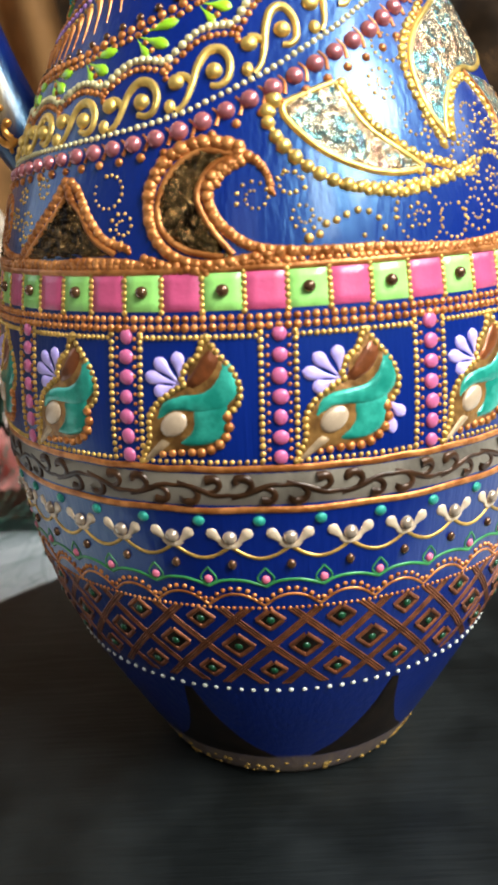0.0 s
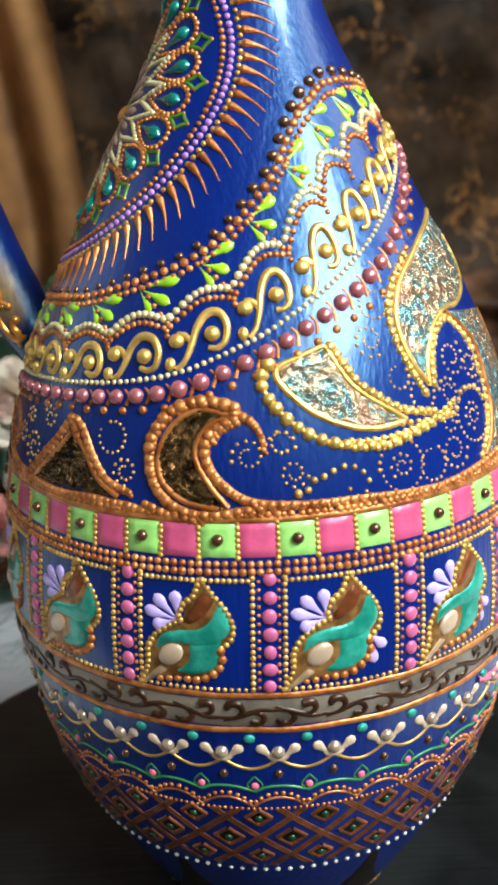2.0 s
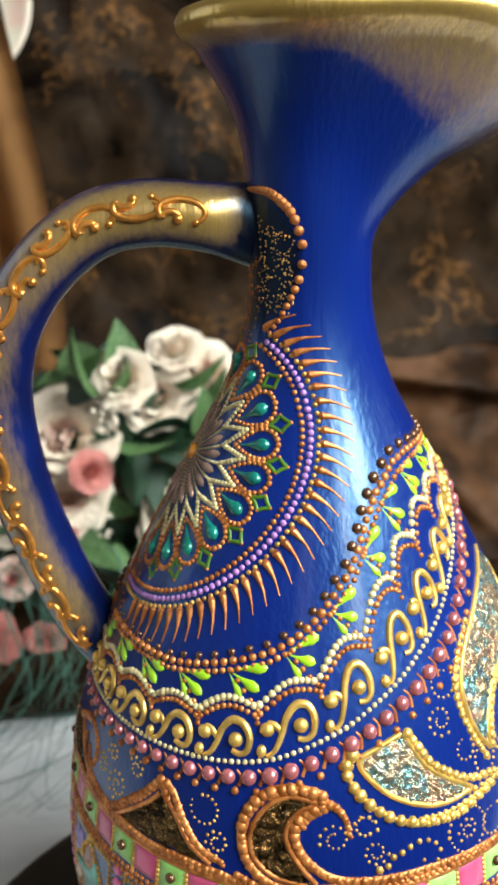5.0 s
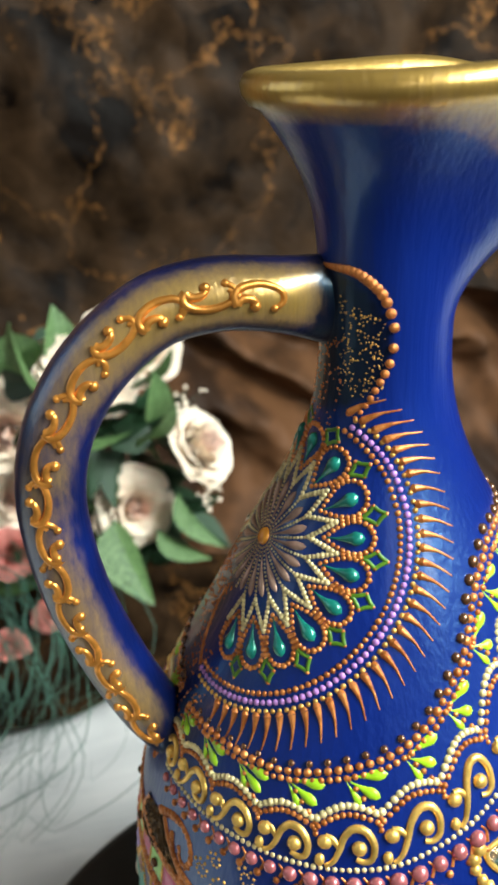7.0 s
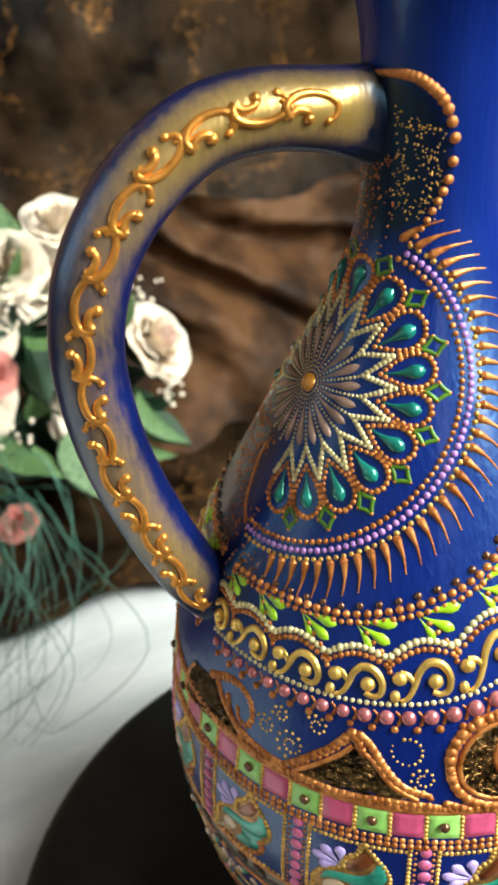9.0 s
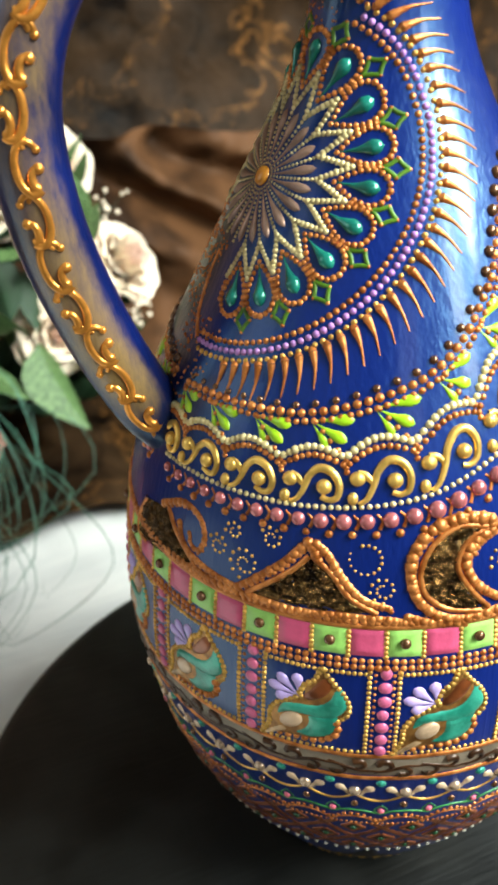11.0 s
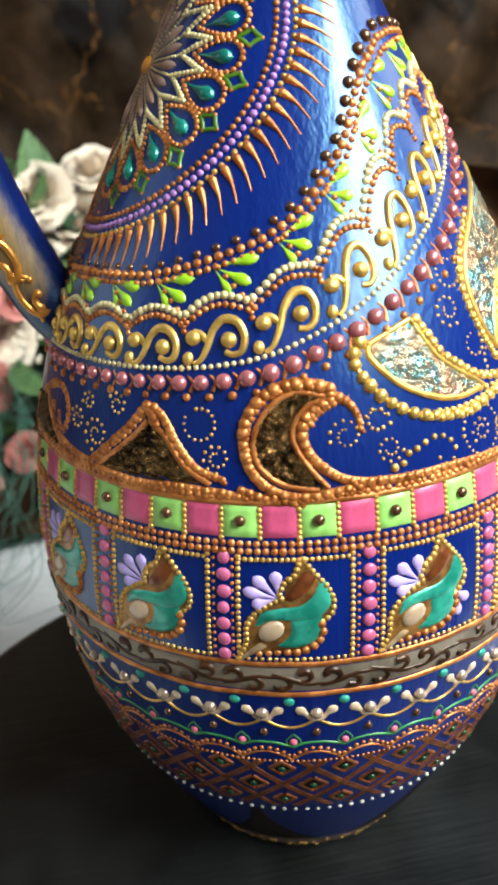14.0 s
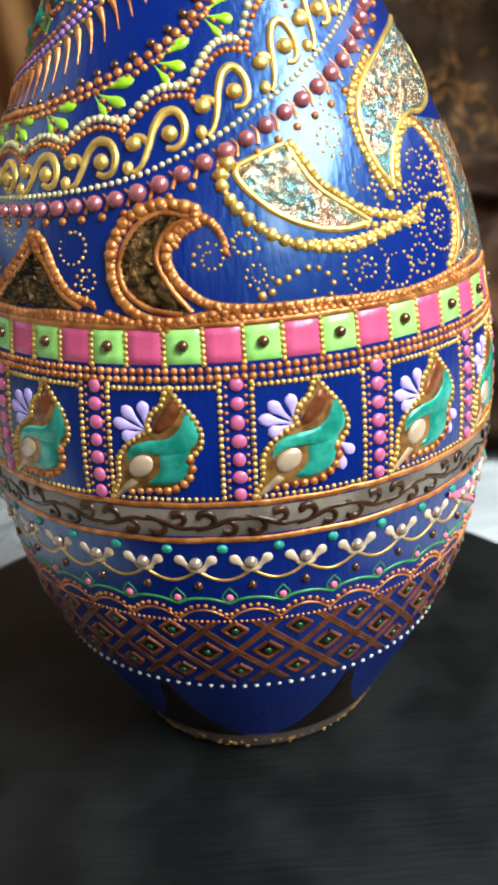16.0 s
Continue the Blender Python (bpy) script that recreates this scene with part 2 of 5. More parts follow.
def marble():
    m = bpy.data.materials.new("white_marble_print")
    m.use_nodes = True
    nt = m.node_tree
    b = nt.nodes["Principled BSDF"]
    tex = nt.nodes.new("ShaderNodeTexCoord")
    mp = nt.nodes.new("ShaderNodeMapping")
    mp.inputs["Rotation"].default_value = (0, 0, radians(35))
    mp.inputs["Scale"].default_value = (1, 2.6, 1)
    nt.links.new(tex.outputs["Object"], mp.inputs["Vector"])
    n = socket(nt, "ShaderNodeTexNoise", Scale=5, Detail=7, Roughness=0.6, Distortion=1.3)
    nt.links.new(mp.outputs["Vector"], n.inputs["Vector"])
    ramp = nt.nodes.new("ShaderNodeValToRGB")
    ramp.color_ramp.elements[0].position, ramp.color_ramp.elements[0].color = 0.30, (0.47, 0.49, 0.50, 1)
    ramp.color_ramp.elements[1].position, ramp.color_ramp.elements[1].color = 0.62, (0.72, 0.72, 0.71, 1)
    nt.links.new(n.outputs["Fac"], ramp.inputs["Fac"])
    nt.links.new(ramp.outputs["Color"], b.inputs["Base Color"])
    b.inputs["Roughness"].default_value = 0.45
    return m


def cloth():
    """Dark brown crinkled foil cloth with copper veins."""
    m = bpy.data.materials.new("brown_marbled_cloth")
    m.use_nodes = True
    nt = m.node_tree
    b = nt.nodes["Principled BSDF"]
    tex = nt.nodes.new("ShaderNodeTexCoord")
    warp = socket(nt, "ShaderNodeTexNoise", Scale=6, Detail=3)
    nt.links.new(tex.outputs["Object"], warp.inputs["Vector"])
    bend = nt.nodes.new("ShaderNodeMix")
    bend.data_type = "RGBA"
    bend.inputs[0].default_value = 0.12
    nt.links.new(tex.outputs["Object"], bend.inputs[6])
    nt.links.new(warp.outputs["Color"], bend.inputs[7])
    facet = socket(nt, "ShaderNodeTexVoronoi", Scale=13)
    nt.links.new(bend.outputs[2], facet.inputs["Vector"])
    grey = nt.nodes.new("ShaderNodeRGBToBW")
    nt.links.new(facet.outputs["Color"], grey.inputs[0])
    big = socket(nt, "ShaderNodeTexNoise", Scale=14, Detail=8, Roughness=0.58, Distortion=0.15)
    nt.links.new(tex.outputs["Object"], big.inputs["Vector"])
    both = nt.nodes.new("ShaderNodeMath")
    both.operation = "MULTIPLY_ADD"
    both.inputs[1].default_value = 0.24
    nt.links.new(grey.outputs[0], both.inputs[0])
    nt.links.new(big.outputs["Fac"], both.inputs[2])
    ramp = nt.nodes.new("ShaderNodeValToRGB")
    ramp.color_ramp.elements[0].position, ramp.color_ramp.elements[0].color = 0.46, (0.0035, 0.0018, 0.001, 1)
    ramp.color_ramp.elements[1].position, ramp.color_ramp.elements[1].color = 0.95, (0.066, 0.036, 0.0175, 1)
    nt.links.new(both.outputs[0], ramp.inputs["Fac"])
    vein = socket(nt, "ShaderNodeTexNoise", Scale=190, Detail=8, Roughness=0.8, Distortion=0.7)
    nt.links.new(tex.outputs["Object"], vein.inputs["Vector"])
    web = socket(nt, "ShaderNodeTexVoronoi", Scale=6.5)
    web.feature = "DISTANCE_TO_EDGE"
    swirl = socket(nt, "ShaderNodeTexNoise", Scale=9, Detail=6, Roughness=0.65)
    nt.links.new(tex.outputs["Object"], swirl.inputs["Vector"])
    bent = nt.nodes.new("ShaderNodeMix")
    bent.data_type = "RGBA"
    bent.inputs[0].default_value = 0.30
    nt.links.new(tex.outputs["Object"], bent.inputs[6])
    nt.links.new(swirl.outputs["Color"], bent.inputs[7])
    nt.links.new(bent.outputs[2], web.inputs["Vector"])
    near = nt.nodes.new("ShaderNodeMapRange")
    near.inputs["From Max"].default_value, near.inputs["To Min"].default_value, near.inputs["To Max"].default_value = 0.070, 0.54, 0.0
    nt.links.new(web.outputs["Distance"], near.inputs["Value"])
    where = socket(nt, "ShaderNodeTexNoise", Scale=5, Detail=3)
    nt.links.new(tex.outputs["Object"], where.inputs["Vector"])
    gate = nt.nodes.new("ShaderNodeMath")
    gate.operation = "MULTIPLY_ADD"
    nt.links.new(where.outputs["Fac"], gate.inputs[0])
    nt.links.new(near.outputs["Result"], gate.inputs[1])
    nt.links.new(vein.outputs["Fac"], gate.inputs[2])
    vr = nt.nodes.new("ShaderNodeValToRGB")
    vr.color_ramp.elements[0].position, vr.color_ramp.elements[0].color = 0.69, (0, 0, 0, 1)
    vr.color_ramp.elements[1].position, vr.color_ramp.elements[1].color = 1.0, (0.8, 0.8, 0.8, 1)
    nt.links.new(gate.outputs[0], vr.inputs["Fac"])
    mix = nt.nodes.new("ShaderNodeMix")
    mix.data_type = "RGBA"
    mix.inputs[7].default_value = (0.40, 0.175, 0.05, 1)
    nt.links.new(vr.outputs["Color"], mix.inputs[0])
    nt.links.new(ramp.outputs["Color"], mix.inputs[6])
    nt.links.new(mix.outputs[2], b.inputs["Base Color"])
    nt.links.new(vr.outputs["Color"], b.inputs["Metallic"])
    b.inputs["Specular IOR Level"].default_value = 0.06
    b.inputs["Roughness"].default_value = 0.5
    bp = nt.nodes.new("ShaderNodeBump")
    bp.inputs["Strength"].default_value, bp.inputs["Distance"].default_value = 0.6, 0.01
    nt.links.new(both.outputs[0], bp.inputs["Height"])
    nt.links.new(bp.outputs["Normal"], b.inputs["Normal"])
    return m


MARBLE, CLOTH = marble(), cloth()
PLASTER = material("plain_plaster", (0.085, 0.072, 0.06), 0.8, 0, 0.08, 3, 0.2, 60)
FLOORING = material("brown_floorboards", (0.03, 0.018, 0.011), 0.5, 0, 0.3, 4)
PETAL_WHITE = material("ivory_silk", (0.87, 0.79, 0.62), 0.7, 0, 0.04, 40, 0.3, 150, second=(0.88, 0.48, 0.40), mix_scale=18, spread=(0.47, 0.74))
PETAL_BLUSH = material("blush_silk", (0.90, 0.62, 0.52), 0.7, 0, 0.08, 40, 0.3, 150, second=(0.87, 0.68, 0.55), mix_scale=22)
PETAL_CORAL = material("coral_silk", (0.70, 0.20, 0.17), 0.7, 0, 0.12, 40, 0.3, 150, second=(0.80, 0.36, 0.30), mix_scale=40)
LEAF = material("green_silk_leaf", (0.06, 0.14, 0.04), 0.5, 0, 0.35, 30, 0.4, 120, second=(0.14, 0.25, 0.09))
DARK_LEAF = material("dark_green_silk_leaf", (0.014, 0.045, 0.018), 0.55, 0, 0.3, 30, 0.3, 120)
GRASS = material("blue_green_plastic_grass", (0.05, 0.14, 0.10), 0.45, 0, 0.3, 30)
GOLD_TULLE = material("gold_brown_organza", (0.13, 0.058, 0.020), 0.55, 0.2, 0.4, 10, 0.7, 70, second=(0.26, 0.12, 0.040), spec=0.2)
TULLE = material("brown_organza", (0.06, 0.027, 0.012), 0.62, 0.1, 0.5, 14, 0.9, 60, second=(0.14, 0.062, 0.026), spec=0.15)


# ---- mesh helpers ----
def link(name, verts, faces, mat, parent=None, label="", smooth=True):
    me = bpy.data.meshes.new(name)
    me.from_pydata([tuple(v) for v in verts], [], [tuple(f) for f in faces])
    me.materials.append(mat)
    if smooth:
        me.polygons.foreach_set("use_smooth", [True] * len(me.polygons))
    me.update()
    ob = new(name, me)
    if parent:
        ob.parent = parent
    return tagged(ob, label)


def piece(name, me, parent, m, label=""):
    ob = new(name, me)
    ob.parent = parent
    ob.matrix_basis = m
    return tagged(ob, label)


def holder(name, label, category, kind="", group=""):
    return tagged(new(name), label, category, group, kind)


def sheet(rows, close=False):
    """Quads over a grid of points, rows by columns."""
    n = len(rows[0])
    verts = [p for r in rows for p in r]
    faces = []
    for i in range(len(rows) - 1):
        for j in range(n if close else n - 1):
            k = (j + 1) % n
            faces.append((i * n + j, i * n + k, (i + 1) * n + k, (i + 1) * n + j))
    return verts, faces


def resample(points, n):
    """n points along a smooth curve through the control points."""
    p = np.array(points, float)
    if len(p) == 2:
        return [tuple(p[0] + (p[1] - p[0]) * i / (n - 1)) for i in range(n)]
    q = np.vstack([2 * p[0] - p[1], p, 2 * p[-1] - p[-2]])
    fine = []
    for i in range(1, len(q) - 2):
        for s in np.linspace(0, 1, 16, endpoint=False):
            a, b, c, d = q[i - 1], q[i], q[i + 1], q[i + 2]
            fine.append(0.5 * (2 * b + (c - a) * s + (2 * a - 5 * b + 4 * c - d) * s * s + (3 * b - a - 3 * c + d) * s ** 3))
    fine.append(p[-1])
    fine = np.array(fine)
    w = fine * np.array([1, 640] + [1] * (fine.shape[1] - 2)) if SURFACE_METRIC else fine
    d = np.r_[0, np.cumsum(np.linalg.norm(np.diff(w, axis=0), axis=1))]
    t = np.linspace(0, d[-1], n)
    return [tuple(np.interp(x, d, fine[:, k]) for k in range(fine.shape[1])) for x in t]


SURFACE_METRIC = True      # curves on the jug: degrees round the axis, metres up

# ---- the jug's form: height above the stand, radius ----
KNOT_Z = np.array([0, .012, .03, .055, .08, .105, .13, .16, .19, .22, .25, .28, .31, .335, .36, .39, .41])
KNOT_R = np.array([.0465, .0535, .0638, .0766, .0853, .0898, .0922, .0902, .0844, .0736, .0582, .0421, .0262, .0199, .0197, .0240, .0363])


def spline(x, y):
    n, h = len(x), np.diff(x)
    a, b = np.eye(n), np.zeros(n)
    for i in range(1, n - 1):
        a[i, i - 1:i + 2] = h[i - 1], 2 * (h[i - 1] + h[i]), h[i]
        b[i] = 6 * ((y[i + 1] - y[i]) / h[i] - (y[i] - y[i - 1]) / h[i - 1])
    m = np.linalg.solve(a, b)

    def value(z):
        z = min(max(z, x[0]), x[-1])
        i = min(max(int(np.searchsorted(x, z)) - 1, 0), n - 2)
        p, q, w = x[i + 1] - z, z - x[i], h[i]
        return float(m[i] * p ** 3 / (6 * w) + m[i + 1] * q ** 3 / (6 * w) + (y[i] / w - m[i] * w / 6) * p + (y[i + 1] / w - m[i + 1] * w / 6) * q)
    return value


radius = spline(KNOT_Z, KNOT_R)
R_TABLE = [radius(i * 0.0005) for i in range(821)]


def rad(z):
    k = min(max(z / 0.0005, 0), 819.999)
    i = int(k)
    return R_TABLE[i] + (R_TABLE[i + 1] - R_TABLE[i]) * (k - i)


SPOUT = 95.0


def spout(a, z):
    """How far the pouring lip is drawn out at this azimuth and height."""
    d = (a - SPOUT + 180) % 360 - 180
    t = min(max((z - 0.350) / 0.046, 0), 1)
    return 0.036 * math.exp(-(d / 46) ** 2) * t * t * (3 - 2 * t)


def lip_lift(a, z):
    """The rim rises at the spout's shoulders and dips at its tip."""
    d = (a - SPOUT + 180) % 360 - 180
    return (0.003 * math.exp(-(d / 62) ** 2) - 0.020 * math.exp(-(d / 30) ** 2)) * min(1, max(0, (z - 0.375) / 0.035))


def on(a, z, h=0.0):
    """The point of the jug's surface at azimuth a (degrees, 0 in front, 90 towards the spout) and height z, lifted by h."""
    s = (rad(z + 0.001) - rad(z - 0.001)) / 0.002
    k = h / math.sqrt(1 + s * s)
    r = rad(z) + spout(a, z) + k
    t = radians(a)
    return Vector((r * math.sin(t), -r * math.cos(t), z - s * k))


def frame_on(a, z, sx=1.0, sy=None, sz=None, spin=0.0, h=0.0):
    """A local frame on the surface: x round, y up the wall, z outwards."""
    t = radians(a)
    s = (rad(z + 0.001) - rad(z - 0.001)) / 0.002
    x = Vector((math.cos(t), math.sin(t), 0))
    y = Vector((s * math.sin(t), -s * math.cos(t), 1)).normalized()
    n = x.cross(y)
    sy, sz = sy or sx, sz or sx
    c, d = math.cos(radians(spin)), math.sin(radians(spin))
    u, v = x * c + y * d, y * c - x * d
    m = Matrix((u * sx, v * sy, n * sz)).transposed().to_4x4()
    m.translation = on(a, z, h)
    return m


def shift(a, z, dx, dy):
    """Moves dx metres round and dy metres up the wall."""
    s = (rad(z + 0.001) - rad(z - 0.001)) / 0.002
    z2 = z + dy / math.sqrt(1 + s * s)
    return a + math.degrees(dx / max(rad((z + z2) / 2), 0.012)), z2


def dome_data(rings, segs, power=1.0):
    verts, faces = [(0, 0, 1.0)], []
    for i in range(1, rings + 1):
        p = math.pi / 2 * i / rings
        for j in range(segs):
            t = 2 * math.pi * j / segs
            verts.append((math.sin(p) * math.cos(t), math.sin(p) * math.sin(t), math.cos(p) ** power - (0.15 if i == rings else 0)))
    for j in range(segs):
        faces.append((0, 1 + j, 1 + (j + 1) % segs))
    for i in range(rings - 1):
        for j in range(segs):
            a, b = 1 + i * segs + j, 1 + i * segs + (j + 1) % segs
            faces.append((a, a + segs, b + segs, b))
    return verts, faces


SMALL_DOME, BIG_DOME = dome_data(3, 7), dome_data(5, 14, 0.9)


def mesh_of(name, data, mat):
    me = bpy.data.meshes.new(name)
    me.from_pydata(data[0], [], data[1])
    me.materials.append(mat)
    me.polygons.foreach_set("use_smooth", [True] * len(me.polygons))
    me.update()
    return me


class Dots:
    """Many small beads of relief paint, joined into one part."""

    def __init__(self):
        self.verts, self.faces = [], []

    def add(self, a, z, r, tall=0.75, sy=None, spin=0.0):
        r *= random.uniform(0.9, 1.1)
        m = frame_on(a, z, r, (sy or r) * random.uniform(0.95, 1.05), r * tall, spin)
        base = len(self.verts)
        self.verts += [m @ Vector(v) for v in SMALL_DOME[0]]
        self.faces += [tuple(base + i for i in f) for f in SMALL_DOME[1]]
        return self

    def row(self, curve, step, r, r2=None, tall=0.75, jitter=0.04):
        """Beads along control points at even steps; the size runs from r to r2."""
        fine = resample(curve, 160)
        pts = [on(*p) for p in fine]
        d = np.r_[0, np.cumsum([(pts[i + 1] - pts[i]).length for i in range(len(pts) - 1)])]
        n = max(2, int(round(d[-1] / step)) + 1)
        for i in range(n):
            s = d[-1] * i / (n - 1) + random.uniform(-1, 1) * step * jitter
            a, z = np.interp(s, d, [p[0] for p in fine]), np.interp(s, d, [p[1] for p in fine])
            k = i / (n - 1)
            self.add(a, z, r + ((r2 or r) - r) * k, tall)
        return self

    def ring(self, z, n, r, phase=0.0, tall=0.75):
        for i in range(n):
            self.add(phase + 360 * i / n + random.uniform(-0.1, 0.1), z + random.uniform(-1, 1) * 0.0001, r, tall)
        return self

    def spiral(self, a, z, r0, r1, start, turns, n, size, size2=None):
        for i in range(n):
            k = i / (n - 1)
            t = radians(start + 360 * turns * k)
            q = r0 + (r1 - r0) * k
            self.add(*shift(a, z, q * math.cos(t), q * math.sin(t)), size + ((size2 or size) - size) * k)
        return self

    def done(self, name, mat, parent, label=""):
        ob = link(name, self.verts, self.faces, mat, parent, label)
        return tagged(ob, kind="stuff")


def strip(left, right, high, n=24, m=7, lift=0.0001, soft=0.5, noise_amp=0.0):
    """A raised fill between two curves on the surface."""
    a, b = resample(left, n), resample(right, n)
    rows = []
    for i in range(n):
        row = []
        for j in range(m):
            k = j / (m - 1)
            h = high * max(0, 1 - (2 * k - 1) ** 2) ** soft
            h *= min(1, 0.25 + 4 * min(i, n - 1 - i) / (n - 1)) if soft else 1
            p = a[i][0] + (b[i][0] - a[i][0]) * k, a[i][1] + (b[i][1] - a[i][1]) * k
            if noise_amp and 0 < j < m - 1:
                h += noise_amp * noise.noise(Vector((p[0] * 1.3, p[1] * 1300, 3.0)))
            row.append(on(*p, lift + h if 0 < j < m - 1 else lift - 0.0003))
        rows.append(row)
    return sheet(rows)


def line(curve, w0, w1=None, tall=0.7, n=24, mid=None):
    """A raised line of relief paint; its half width runs from w0 (over mid) to w1."""
    w1 = w0 if w1 is None else w1
    pts = resample(curve, n)
    rows = []
    for i, (a, z) in enumerate(pts):
        k = i / (n - 1)
        w = w0 + (w1 - w0) * k if mid is None else (w0 + (mid - w0) * 2 * k if k < 0.5 else mid + (w1 - mid) * (2 * k - 1))
        p, q = on(*pts[max(i - 1, 0)]), on(*pts[min(i + 1, n - 1)])
        nrm = (on(a, z, 0.001) - on(a, z)).normalized()
        side = (q - p).normalized().cross(nrm)
        c = on(a, z)
        rows.append([c + side * (w * math.cos(t)) + nrm * (w * tall * math.sin(t) * 1.0 - (0.0002 if t in (0, math.pi) else 0)) for t in (0, math.pi / 6, math.pi / 3, math.pi / 2, 2 * math.pi / 3, 5 * math.pi / 6, math.pi)])
    return sheet(rows)


class Lines:
    """Raised lines and fills joined into one part."""

    def __init__(self):
        self.verts, self.faces = [], []

    def add(self, data):
        base = len(self.verts)
        self.verts += data[0]
        self.faces += [tuple(base + i for i in f) for f in data[1]]
        return self

    def done(self, name, mat, parent, label=""):
        return link(name, self.verts, self.faces, mat, parent, label)


def teardrop(p, q, w, tall=0.8, n=14, tip=0.15):
    """A drop of paint with its thin end at p and its round end at q."""
    pts = resample([p, q], n)
    rows = []
    for i, (a, z) in enumerate(pts):
        k = i / (n - 1)
        r = w * (tip + (1 - tip) * (k / 0.72) ** 2.2) if k < 0.72 else w * math.sqrt(max(0.0, 1 - ((k - 0.72) / 0.28) ** 2))
        u, v = on(*pts[max(i - 1, 0)]), on(*pts[min(i + 1, n - 1)])
        nrm = (on(a, z, 0.001) - on(a, z)).normalized()
        side = (v - u).normalized().cross(nrm)
        rows.append([on(a, z) + side * (r * math.cos(math.pi * j / 8)) + nrm * (r * tall * math.sin(math.pi * j / 8) - (0.0002 if j in (0, 8) else 0)) for j in range(9)])
    return sheet(rows)


# ---- setting: table, backdrop, room ----
def box(name, lo, hi, mat, parent=None, bevel=0.0):
    bm = bmesh.new()
    bmesh.ops.create_cube(bm, size=1)
    for v in bm.verts:
        v.co = Vector([lo[i] + (hi[i] - lo[i]) * (v.co[i] + 0.5) for i in range(3)])
    if bevel:
        bmesh.ops.bevel(bm, geom=bm.edges[:], offset=bevel, segments=2, affect="EDGES")
    me = bpy.data.meshes.new(name)
    bm.to_mesh(me)
    bm.free()
    me.materials.append(mat)
    ob = new(name, me)
    if parent:
        ob.parent = parent
    return ob


def structure(ob, label, category):
    return tagged(ob, label, category, kind="structure")


structure(box("table_top", (-1.2, -0.165, TABLE_Z - 0.03), (1.2, 0.95, TABLE_Z), MARBLE, bevel=0.004), "white marble-patterned table surface under the stand", "table")
structure(box("floor", (-1.7, -2.2, -0.86), (1.4, 1.4, -0.80), FLOORING), "brown boarded floor below the table", "floor")
structure(box("ceiling", (-1.7, -2.2, 2.50), (1.4, 1.4, 2.60), PLASTER), "plain plaster ceiling", "ceiling")
structure(box("wall_back", (-1.7, 1.3, -0.80), (1.4, 1.4, 2.50), PLASTER), "plain plaster wall behind the cloth", "wall")


def wall_with_windows(name, lo, hi, openings, along_x=False):
    """A wall between two corners, with openings (from, to, sill, head) along its length."""
    root = structure(new(name), "plain plaster wall with a window opening", "wall")
    axis = 0 if along_x else 1

    def panel(a, b, z0, z1):
        p, q = list(lo), list(hi)
        p[axis], q[axis], p[2], q[2] = a, b, z0, z1
        box("wall_panel", p, q, PLASTER, root)
    start = lo[axis]
    for a, b, sill, head in openings:
        panel(start, a, lo[2], hi[2])
        panel(a, b, lo[2], sill)
        panel(a, b, head, hi[2])
        start = b
    panel(start, hi[axis], lo[2], hi[2])
    return root


wall_with_windows("wall_right", (1.3, -2.1, -0.8), (1.4, 1.3, 2.5), [(-1.87, -0.43, 1.20, 2.24), (-0.01, 0.49, 0.74, 1.74)])
wall_with_windows("wall_left", (-1.7, -2.1, -0.8), (-1.6, 1.3, 2.5), [(-0.02, 1.12, 0.38, 1.52)])
# the front wall's first opening is added only to hold the dim sheen lamp
wall_with_windows("wall_front", (-1.7, -2.2, -0.8), (1.4, -2.1, 2.5), [(-0.59, -0.13, 0.88, 1.60), (0.73, 1.23, 1.12, 2.08)], True)


def drape(x0, x1, nx, place, name, mat, label, category):
    rows = []
    for i in range(121):
        v = i / 120
        rows.append([place(x0 + (x1 - x0) * j / nx, v) for j in range(nx + 1)])
    ob = link(name, *sheet(rows), mat)
    return structure(ob, label, category)


def backdrop_at(x, v):
    """Cloth hung behind and swept forward over the table."""
    z_top = 1.15
    s = v * 1.75
    drop = z_top - TABLE_Z - 0.28
    if s < drop:
        y, z = 0.80, z_top - s
    elif s < drop + 0.44:
        t = (s - drop) / 0.44 * math.pi / 2
        y, z = 0.80 - 0.28 * (1 - math.cos(t)), TABLE_Z + 0.28 - 0.28 * math.sin(t)
    else:
        y, z = 0.52 - (s - drop - 0.44) * 0.62, TABLE_Z
    f = min(1, max(0, (z - TABLE_Z) / 0.15))
    fold = 0.022 * noise.noise(Vector((x * 5 + z * 2.5, z * 3, 1.0))) + 0.012 * noise.noise(Vector((x * 13 - z * 7, z * 8, 5.0))) + 0.005 * noise.noise(Vector((x * 34 + z * 20, z * 26, 9.0)))
    y += fold * (0.25 + 0.75 * f)
    z += (1 - f) * (0.008 + abs(fold) * 0.8) + 0.003
    y -= (1 - f) * 0.03 * noise.noise(Vector((x * 6, 2.0, 2.0)))
    return Vector((x, y, z))


drape(-1.15, 1.15, 230, backdrop_at, "backdrop", CLOTH, "dark brown crinkled cloth with copper marbling hung as a backdrop", "backdrop")


def curtain_at(x, v):
    """Gold-brown organza hanging in upright folds beside the flowers."""
    z = 0.95 - v * (0.95 - TABLE_Z - 0.002)
    u = (x + 0.75) / 0.55
    y = 0.62 + 0.022 * math.sin(u * 22 + 0.8 * math.sin(z * 5)) + 0.012 * math.sin(u * 51 + z * 3) + 0.02 * noise.noise(Vector((x * 6, z * 4, 3.0)))
    return Vector((x + 0.03 * math.sin(z * 7) * u + 0.05 * u * max(0, z - 0.3), y, z))


